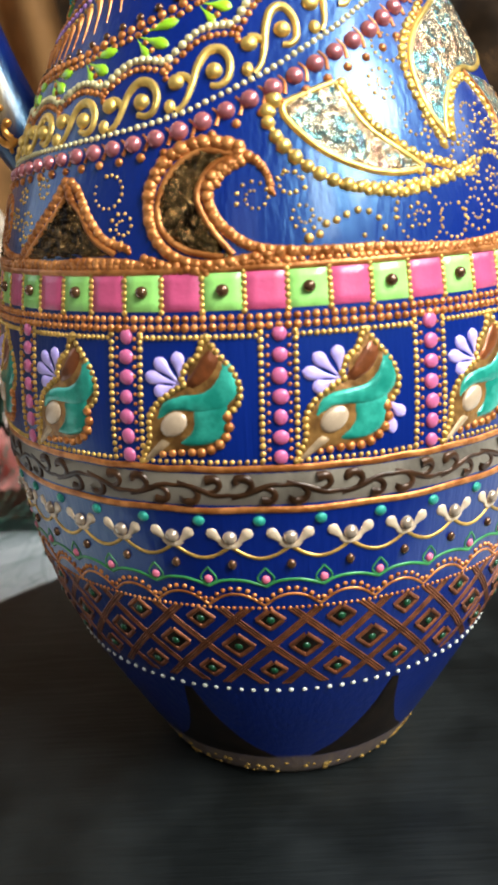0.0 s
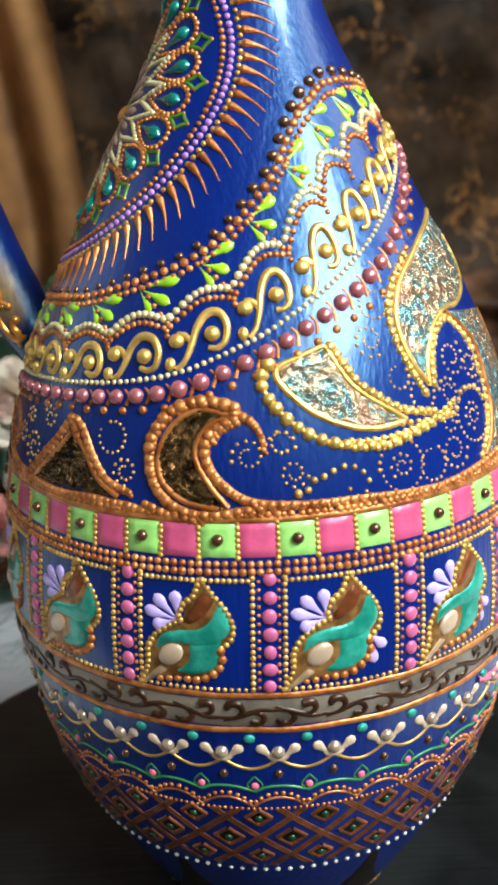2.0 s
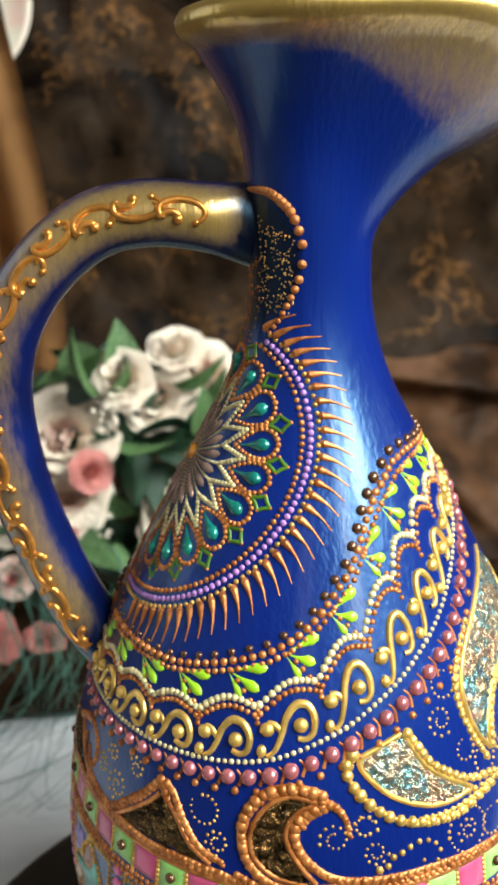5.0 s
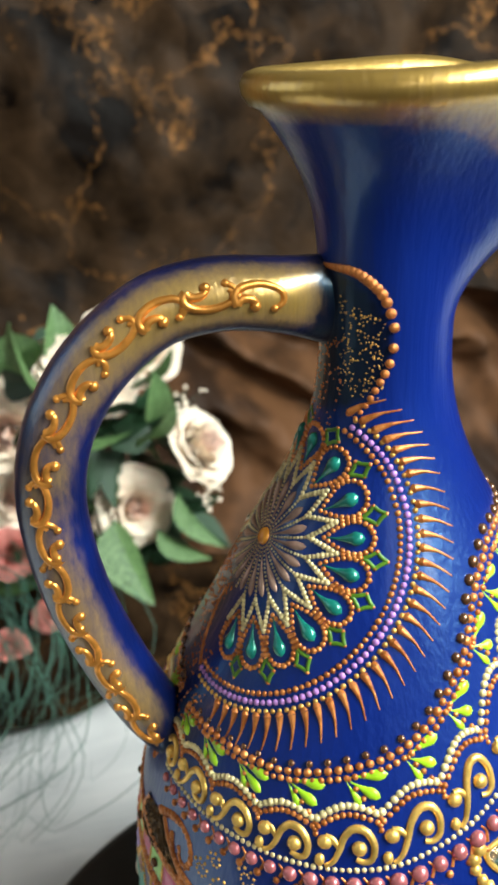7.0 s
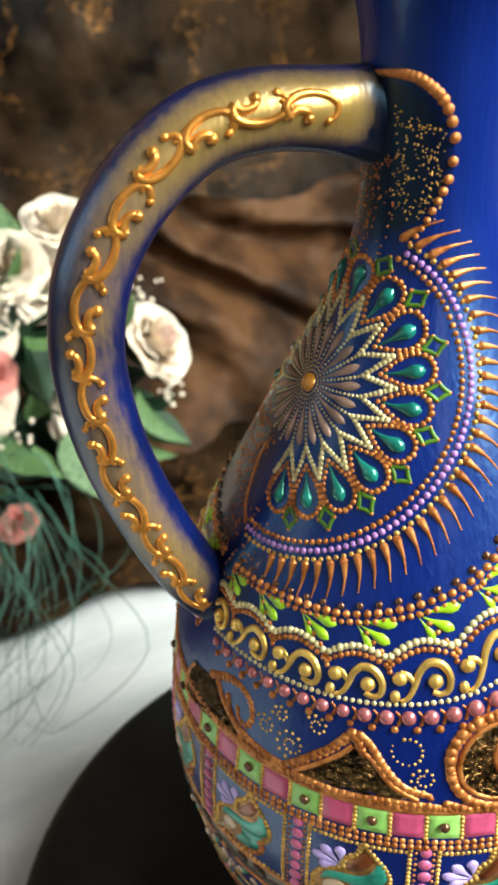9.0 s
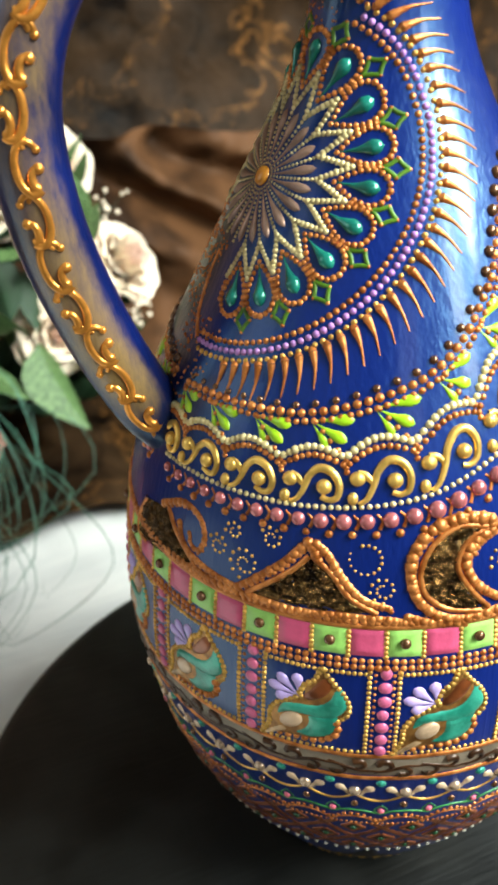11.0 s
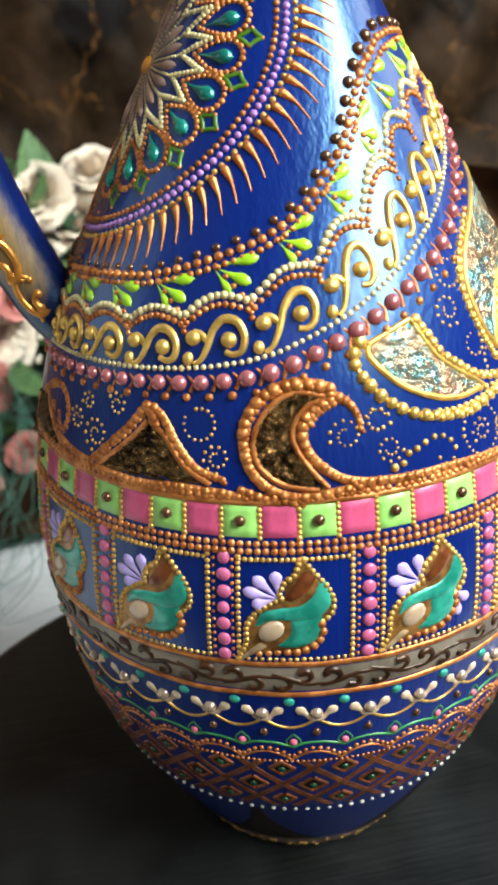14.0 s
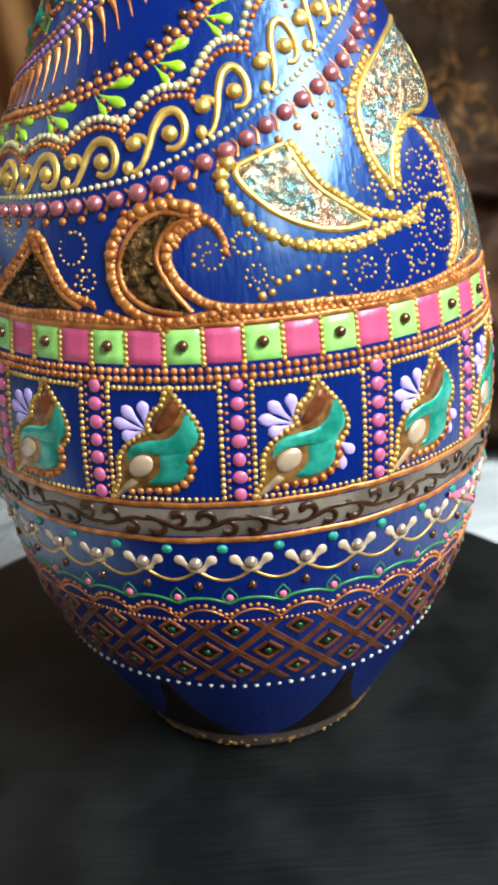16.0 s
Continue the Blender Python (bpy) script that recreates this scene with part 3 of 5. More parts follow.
def bunch_at(x, v):
    """Brown organza gathered low in slanting folds."""
    z = TABLE_Z + 0.004 + 0.25 * (1 - v) * (0.75 + 0.45 * noise.noise(Vector((x * 5, 7.0, 0.0))))
    y = 0.60 - 0.15 * v ** 1.6
    f = 0.022 * math.sin((x * 1.0 + z * 1.3) * 38 + 5.5 * noise.noise(Vector((x * 8, z * 9, 1.0)))) + 0.03 * noise.noise(Vector((x * 16, z * 17, 4.0))) + 0.010 * noise.noise(Vector((x * 45, z * 50, 8.0)))
    return Vector((x + 0.015 * math.sin(z * 30 + x * 9), y + f * (1 - 0.6 * v), max(z, TABLE_Z + 0.004)))


drape(-0.75, -0.20, 120, curtain_at, "curtain", GOLD_TULLE, "gold-brown organza curtain in upright folds", "curtain")
drape(-0.22, 0.42, 150, bunch_at, "gathered_cloth", TULLE, "brown organza gathered in slanting folds on the table", "cloth")

# ---- white plate hung on the backdrop ----
plate = holder("plate", "white round dish with a straw-coloured middle hung on cloth", "dish")
for nm, prof_, mat_ in (("rim", [(0.045, 0.012), (0.06, 0.016), (0.078, 0.028), (0.083, 0.031), (0.085, 0.028), (0.080, 0.022), (0.06, 0.006), (0.03, 0.0)], PETAL_WHITE), ("middle", [(0.0005, 0.016), (0.02, 0.017), (0.038, 0.014), (0.0455, 0.0125)], TAN)):
    rows_ = [[(r * math.cos(2 * math.pi * j / 48), -z, r * math.sin(2 * math.pi * j / 48)) for j in range(48)] for r, z in prof_]
    link(nm, *sheet(rows_, True), mat_, plate)
plate.location = (-0.276, 0.765, 0.53)

# ---- the stand ----
def lathe(profile, n, name, mat, parent=None, label=""):
    rows = [[(r * math.sin(2 * math.pi * j / n), -r * math.cos(2 * math.pi * j / n), z) for j in range(n)] for r, z in profile]
    return link(name, *sheet(rows, True), mat, parent, label)


stand = holder("round_stand", "black painted round wooden display stand on the table", "stand")
lathe([(0.0005, -0.0005), (0.10, -0.0005), (0.172, -0.0005), (0.1765, -0.0012), (0.1788, -0.004), (0.1788, -0.012), (0.176, -0.0165), (0.168, -0.0175), (0.0005, -0.0176)], 128, "top", BLACK, stand)
lathe([(0.1495, -0.0177), (0.15, -0.019), (0.15, TABLE_Z + 0.001), (0.149, TABLE_Z), (0.0005, TABLE_Z)], 96, "base", BLACK, stand)
stand.location = (-0.0068, -0.006, 0)

# ---- the jug ----
jug = holder("jug", "cobalt blue clay jug covered in raised dot painting", "jug")


def gold_fade(ob, fn):
    me = ob.data
    att = me.attributes.new("gold", "FLOAT", "POINT")
    att.data.foreach_set("value", [fn(v.co) for v in me.vertices])


def build_body():
    n = 192
    prof = [(0.0005, 0.004), (0.036, 0.004), (0.041, 0.0), (rad(0), 0.001)]
    zs = [0.003 + 0.405 * i / 150 for i in range(151)]
    rows = []
    for r, z in prof:
        rows.append([Vector((r * math.sin(2 * math.pi * j / n), -r * math.cos(2 * math.pi * j / n), z)) for j in range(n)])
    for z in zs:
        rows.append([on(360 * j / n, z) for j in range(n)])
    lip = [(0.0380, 0.4095), (0.0397, 0.4120), (0.0401, 0.4145), (0.0388, 0.4170), (0.0360, 0.4180), (0.0332, 0.4168), (0.0312, 0.4135), (0.0285, 0.4070), (0.0225, 0.395), (0.0175, 0.375), (0.0145, 0.35), (0.0145, 0.33), (0.022, 0.305), (0.04, 0.27), (0.0005, 0.268)]
    for r, z in lip:
        row = []
        for j in range(n):
            a = 360 * j / n
            q = r + spout(a, min(z, 0.417)) * (1 if z > 0.34 else 0)
            t = radians(a)
            lift = lip_lift(a, z)
            row.append(Vector((q * math.sin(t), -q * math.cos(t), z + lift)))
        rows.append(row)
    for i, z in enumerate(zs):
        for j in range(n):
            a = 360 * j / n
            rows[len(prof) + i][j].z += lip_lift(a, z)
    return link("body", *sheet(rows, True), GLAZE, jug, "glossy cobalt blue lacquered body with a gold-brushed lip")


body = build_body()


def lip_gold(co):
    a = math.degrees(math.atan2(co.x, -co.y))
    s = max(0, spout(a, 0.417) / 0.036) ** 0.65
    edge = 0.4095 - 0.036 * s
    r = math.hypot(co.x, co.y)
    if co.z < 0.012:
        return 0.42
    return min(1, max(0, (co.z - edge + 0.004) / (0.006 + 0.042 * s)))


gold_fade(body, lip_gold)


def dark_mask(co):
    """The black-blue wash inside the bead arc at the neck; darker blue behind the rosette's star and at the handle's
    lower join.
    """
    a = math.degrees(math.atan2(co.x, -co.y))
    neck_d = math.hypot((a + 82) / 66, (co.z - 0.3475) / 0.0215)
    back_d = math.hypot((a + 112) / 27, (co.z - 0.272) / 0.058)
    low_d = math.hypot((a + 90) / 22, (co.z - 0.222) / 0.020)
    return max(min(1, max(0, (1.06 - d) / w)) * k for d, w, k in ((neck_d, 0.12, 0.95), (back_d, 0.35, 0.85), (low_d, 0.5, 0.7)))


def paint_dark(ob, fn):
    att = ob.data.attributes.new("dark", "FLOAT", "POINT")
    att.data.foreach_set("value", [fn(v.co) for v in ob.data.vertices])


paint_dark(body, dark_mask)

# handle: distance from the axis and height of its middle line
HANDLE = [(0.0020, 0.3535), (0.019, 0.3575), (0.037, 0.3605), (0.051, 0.3615), (0.066, 0.3588), (0.0795, 0.3503), (0.0905, 0.3385), (0.0985, 0.3240), (0.1025, 0.3070), (0.1022, 0.2890), (0.0990, 0.2690), (0.0930, 0.2490), (0.0852, 0.2290), (0.0755, 0.2120), (0.0560, 0.1960)]
HANDLE_AZ = -92.0
SURFACE_METRIC = False
HLINE = resample(HANDLE, 72)
SURFACE_METRIC = True


def handle_at(k, ang, h=0.0):
    """Point on the handle: k along it 0..1, ang round it (0 outwards, 90 towards the front)."""
    x = min(max(k, 0), 1) * 71
    i = min(int(x), 70)
    w = x - i
    r, z = [HLINE[i][c] + (HLINE[i + 1][c] - HLINE[i][c]) * w for c in (0, 1)]
    e, s = HLINE[max(i - 1, 0)], HLINE[min(i + 2, 71)]
    t = Vector((s[0] - e[0], 0, s[1] - e[1])).normalized()
    out = Vector((-t.z, 0, t.x))
    flare = 1 + 0.26 * math.exp(-(max(k - 0.050, 0) / 0.050) ** 2) + 0.10 * math.exp(-(max(0.955 - k, 0) / 0.045) ** 2)
    wide, deep = 0.0112 * flare * (1 - 0.42 * math.exp(-(max(k - 0.07, 0) / 0.04) ** 2)), 0.0104 * flare
    c, d = math.cos(radians(ang)), math.sin(radians(ang))
    p = Vector((r, 0, z)) + out * ((deep + h) * c) + Vector((0, 1, 0)) * ((wide + h) * d)
    az = radians(HANDLE_AZ)
    radial, across = Vector((math.sin(az), -math.cos(az), 0)), Vector((-math.cos(az), -math.sin(az), 0))
    return radial * p.x - across * p.y + Vector((0, 0, p.z))


def build_handle():
    rows = [[handle_at(i / 90, 360 * j / 28) for j in range(28)] for i in range(91)]
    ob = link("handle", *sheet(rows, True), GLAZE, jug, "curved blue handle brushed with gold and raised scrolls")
    att = ob.data.attributes.new("gold", "FLOAT", "POINT")
    vals = []
    for i in range(91):
        k = i / 90
        for j in range(28):
            d = (360 * j / 28 - 78 + 180) % 360 - 180
            g = max(0, 1 - (abs(d) / 58) ** 2) * min(1, max(0, (k - 0.075) / 0.03)) * min(1, max(0, (0.885 - k) / 0.06))
            patch = 0.10 * noise.noise(Vector((k * 14, d * 0.03, 2.0)))
            vals.append(max(0, (float(np.interp(k, [0, 0.28, 0.42, 0.55, 0.70, 0.82, 1], [0.96, 0.76, 0.26, 0.22, 0.46, 0.54, 0.4])) + patch) * g))
    att.data.foreach_set("value", vals)
    # darkened unevenly all along, and most towards both joins with the body
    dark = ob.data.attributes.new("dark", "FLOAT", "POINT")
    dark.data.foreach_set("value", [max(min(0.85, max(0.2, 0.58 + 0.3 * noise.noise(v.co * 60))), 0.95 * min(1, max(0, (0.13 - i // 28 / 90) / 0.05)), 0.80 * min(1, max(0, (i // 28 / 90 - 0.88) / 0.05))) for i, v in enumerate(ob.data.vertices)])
    return ob


handle = build_handle()


def handle_scroll():
    """C-scrolls of raised gold along the handle's front."""
    def tube(pts, w):
        rows = []
        n = len(pts)
        for i, (k, g) in enumerate(pts):
            p, q = handle_at(*pts[max(i - 1, 0)]), handle_at(*pts[min(i + 1, n - 1)])
            c = handle_at(k, g)
            nrm = (handle_at(k, g, 0.001) - c).normalized()
            side = (q - p).normalized().cross(nrm)
            ww = w[0] + (w[1] - w[0]) * i / (n - 1)
            rows.append([c + side * (ww * math.cos(math.pi * j / 6)) + nrm * (ww * 0.9 * math.sin(math.pi * j / 6) - (0.0002 if j in (0, 6) else 0)) for j in range(7)])
        return sheet(rows)
    def ball(k, g, r):
        c = handle_at(k, g)
        n = (handle_at(k, g, 0.001) - c).normalized()
        turn = n.to_track_quat("Z", "Y").to_matrix().to_4x4()
        m = Matrix.Translation(c) @ turn @ Matrix.Diagonal((r, r, r * 0.85, 1))
        return [m @ Vector(v) for v in SMALL_DOME[0]], SMALL_DOME[1]
    count = 15
    first, last = 0.125, 0.885
    dk = (last - first) / count
    for i in range(count):
        k0 = first + dk * i
        side = 1 if i % 2 else -1
        size = random.uniform(0.9, 1.1)
        mid = 76 + 3 * math.sin(i * 1.7)
        out = Lines()
        # an open C whose ends curl in, leaning to alternate sides
        pts = [(k0 + dk * (0.50 - 0.50 * size * math.cos(radians(t))), mid + side * (19 * size * math.sin(radians(t)) - 5)) for t in range(-50, 215, 13)]
        out.add(tube(pts, (0.0008, 0.0014)))
        e = pts[-1]
        hook = [(e[0] - dk * (0.20 - 0.20 * math.cos(radians(t))), e[1] + side * 9 * math.sin(radians(t))) for t in range(0, 215, 22)]
        out.add(tube(hook, (0.0014, 0.0009)))
        out.add(ball(*hook[-1], 0.0016))
        out.add(ball(*pts[0], 0.0012))
        # the short stem to the next one
        out.add(tube([(k0 + dk * 0.92, mid - side * 4), (k0 + dk * 1.04, mid + side * 3), (k0 + dk * 1.14, mid + side * 8)], (0.0012, 0.0006)))
        out.done("scroll", SCROLL_GOLD, handle)


handle_scroll()

# ---- bands of relief painting, from the foot upwards ----
def band(name, label):
    ob = new(name)
    ob.parent = jug
    return tagged(ob, label)


foot_band = band("foot_band", "white dot ring and copper diamond lattice round the lower belly")
Dots().ring(0.0515, 124, 0.00082).done("dot_ring", WHITE_DOT, foot_band)
speck = Dots()
for i in range(160):
    speck.add(random.uniform(0, 360), random.choice((0.003, 0.005, 0.007)) + random.uniform(-0.001, 0.001), random.uniform(0.0004, 0.0011), 0.5)
speck.done("gold_speckle", OLD_GOLD, foot_band)
for i in range(7):
    a = 360 / 7 * i + 26
    link("dark_spandrel", *strip([(a - 1.2, 0.0495), (a - 5, 0.0340), (a - 13, 0.0200), (a - 24, 0.0125)], [(a + 1.2, 0.0495), (a + 5, 0.0340), (a + 13, 0.0200), (a + 24, 0.0125)], 0.0003, n=16, m=9), BLACKISH, foot_band)
LAT, LAT_Z, LAT_H = 27, 0.0706, 0.0097
per = 360 / LAT
lat = Lines()
for i in range(LAT):
    c = 3.2 + per * (i + 0.5)
    for off in (-0.75, 0.0, 0.75):
        for lean in (-1, 1):
            lat.add(line([(c + off - lean * per * 0.82, LAT_Z - LAT_H * 1.64), (c + off + lean * per * 0.70, LAT_Z + LAT_H * 1.40)], 0.00042, n=10))
lat.done("lattice", DARK_COPPER, foot_band, "copper lines crossing in diamonds")
gem = mesh_of("green_dot", BIG_DOME, DARK_GREEN)
for i in range(LAT):
    for da, z in ((0.5, LAT_Z - LAT_H), (0.0, LAT_Z), (0.5, LAT_Z + LAT_H)):
        a = 3.2 + per * (i + da)
        dia = Lines()
        w, h = (3.1, 0.0042) if da == 0 else (2.6, 0.0034)
        corner = [(a - w, z), (a, z + h), (a + w, z), (a, z - h), (a - w, z)]
        for p, q in zip(corner, corner[1:]):
            dia.add(line([p, q], 0.0008, n=5))
        dia.done("diamond", DARK_COPPER, foot_band)
        link("dark_fill", *strip([(a - w, z), (a, z + h * 0.98)], [(a, z - h * 0.98), (a + w, z)], 0.0003, n=5, m=5), BLACKISH, foot_band)
        piece("green_dot", gem, foot_band, frame_on(a, z, 0.0012, 0.0012, 0.0008, h=0.0003))

wave_band = band("wave_band", "scalloped copper, green wave and cream flourishes on blue")
N35 = 35
p35 = 360 / N35
cream_stud = mesh_of("pearl", BIG_DOME, PEARL_STUD)
teal_dot = mesh_of("teal_dot", BIG_DOME, TEAL)
coral_dot = mesh_of("coral_dot", BIG_DOME, CORAL)
bronze_dot = mesh_of("bronze_dot", BIG_DOME, STUD)
scal, scal_dots, green, gold_wave = Lines(), Dots(), Lines(), Lines()
for i in range(N35):
    a = 0.8 + p35 * i
    flour = Lines()
    for sgn in (-1, 1):
        flour.add(line([(a, 0.1041), (a + sgn * 0.9, 0.1042), (a + sgn * 1.8, 0.1054)], 0.0009, 0.0008, n=8, tall=0.5))
        flour.add(teardrop((a + sgn * 0.7, 0.1040), (a + sgn * 3.8, 0.1092), 0.0017, 0.42, tip=0.3))
    flour.done("flourish", CREAM, wave_band)
    piece("pearl", cream_stud, wave_band, frame_on(a, 0.1067, 0.0020, 0.0020, 0.0018))
    piece("teal_dot", teal_dot, wave_band, frame_on(a - 5.1, 0.1117, 0.0017, 0.0015, 0.0010))
    piece("bronze_dot", bronze_dot, wave_band, frame_on(a, 0.0985, 0.0013, 0.0015, 0.0012))
    piece("coral_dot", coral_dot, wave_band, frame_on(a - 4.6, 0.0938, 0.0012, 0.0013, 0.0009))
    gold_wave.add(line([(a, 0.1040), (a + p35 * 0.25, 0.1014), (a + p35 * 0.5, 0.1004), (a + p35 * 0.75, 0.1014), (a + p35, 0.1040)], 0.00055, n=17))
    green.add(line([(a - 4.6, 0.0915), (a - 2.4, 0.0932), (a, 0.0936), (a + 2.4, 0.0932), (a + p35 - 4.6, 0.0915)], 0.0005, n=17))
    green.add(line([(a - 4.6, 0.0975), (a - 6.1, 0.0940), (a - 4.6, 0.0918)], 0.0003, n=9))
    green.add(line([(a - 4.6, 0.0975), (a - 3.1, 0.0940), (a - 4.6, 0.0918)], 0.0003, n=9))
    scal.add(line([(a - 5.1, 0.0852), (a - 2.6, 0.0880), (a, 0.0890), (a + 2.6, 0.0880), (a + p35 - 5.1, 0.0852)], 0.00045, n=17))
    scal_dots.row([(a - 4.6, 0.0872), (a - 2.4, 0.0899), (a, 0.0908), (a + 2.4, 0.0899), (a + 4.6, 0.0872)], 0.0024, 0.0008)
    scal_dots.row([(a - 5.1, 0.0843), (a + p35 - 5.1, 0.0843)], 0.0017, 0.0006)
scal.done("scallop", COPPER, wave_band)
scal_dots.done("scallop_beading", COPPER, wave_band)
green.done("green_wave", GREEN_LINE, wave_band, "thin raised dark green waves")
gold_wave.done("gold_wave", OLD_GOLD, wave_band)

vine_band = band("vine_band", "silver-grey band with a dark brown vine")
vine_strip = strip([(a, 0.1152) for a in range(-180, 181, 6)], [(a, 0.1262) for a in range(-180, 181, 6)], 0.0004, n=180, m=4, soft=0.0)
link("wash", *vine_strip, BAND, vine_band)
edge = Lines()
edge.add(line([(a, 0.1148 + 0.0002 * math.sin(a * 0.9)) for a in range(-180, 181, 5)], 0.0010, n=240, tall=0.6))
edge.add(line([(a, 0.1264 + 0.0002 * math.sin(a * 0.7)) for a in range(-180, 181, 5)], 0.0010, n=240, tall=0.5))
edge.done("edging", COPPER, vine_band)
for i in range(40):
    a = 9.0 * i
    s = 1 if i % 2 else -1
    v = Lines()
    z = 0.1206
    v.add(line([(a - 0.5, z - s * 0.0012), (a + 2, z - s * 0.0014), (a + 4.5, z), (a + 7, z + s * 0.0014), (a + 9.5, z + s * 0.0012)], 0.0006, 0.0006, n=14, mid=0.0010))
    v.add(line([(a + 0.5, z - s * 0.0024), (a + 2.8, z - s * 0.0010), (a + 3.9, z + s * 0.0012), (a + 3.0, z + s * 0.0032), (a + 1.4, z + s * 0.0030), (a + 1.5, z + s * 0.0018)], 0.0004, 0.0013, n=18, mid=0.0010))
    v.add(line([(a + 4.0, z - s * 0.0002), (a + 6.4, z + s * 0.0004), (a + 7.6, z - s * 0.0012), (a + 7.0, z - s * 0.0030), (a + 5.4, z - s * 0.0028)], 0.0004, 0.0014, n=16, mid=0.0009))
    for o in v.verts:
        o *= 1.003
        o.z /= 1.003
    v.done("vine", VINE, vine_band)

rib = Lines()
rib.add(line([(45.3, 0.1108), (52.9, 0.1053), (69.6, 0.0915), (68.9, 0.0883), (68.5, 0.0856)], 0.0011, n=24))
rib.add(line([(46.0, 0.1095), (52.2, 0.1079), (63.6, 0.1043), (69.2, 0.1050)], 0.0009, n=20))
rib.done("ribbon_line", CORAL, wave_band, "bright pink raised line")

# ---- square panels with paisleys ----
panel_band = band("panel_band", "square blue panels with teal paisleys between pink bead columns")
pink_bead = mesh_of("pink_bead", BIG_DOME, PINK_PEARL)
cream_bead = mesh_of("cream_bead", BIG_DOME, PEACH_PEARL)
PITCH = 25.5
col_dots, copper_dots = Dots(), Dots()
for k in range(-7, 7):
    c = -0.1 + PITCH * k
    for i in range(7):
        if abs(c) < 130:
            piece("pink_bead", pink_bead, panel_band, frame_on(c + 0.5 - 0.1 * i + random.uniform(-0.1, 0.1), 0.1606 - 0.0052 * i, random.uniform(0.0018, 0.0022), random.uniform(0.0019, 0.0022), 0.0011))
        else:
            copper_dots.add(c, 0.1606 - 0.0052 * i, 0.0019)
    for side in (-2.75, 2.75):
        col_dots.row([(c + side + 0.3, 0.1610), (c + side - 0.2, 0.1285)], 0.0019, 0.00085)
        copper_dots.row([(c + side * 0.62 + 0.3, 0.1600), (c + side * 0.62 - 0.2, 0.1290)], 0.0024, 0.0006)
    col_dots.row([(c + 3.0, 0.1283), (c + PITCH - 3.0, 0.1283)], 0.0020, 0.00075)
    col_dots.row([(c + 3.2, 0.1602), (c + PITCH - 3.2, 0.1602)], 0.0017, 0.0008)
    copper_dots.row([(c + 2.0, 0.1648), (c + PITCH + 2.0, 0.1648)], 0.0024, 0.00105)
    copper_dots.row([(c + 2.0, 0.1626), (c + PITCH + 2.0, 0.1626)], 0.0024, 0.00115)
col_dots.done("gold_dot_frame", OLD_GOLD, panel_band, "rows of small gold dots framing each panel")
copper_dots.done("copper_beading", COPPER, panel_band)


def move(points, d):
    return [(a + d, z) for a, z in points]


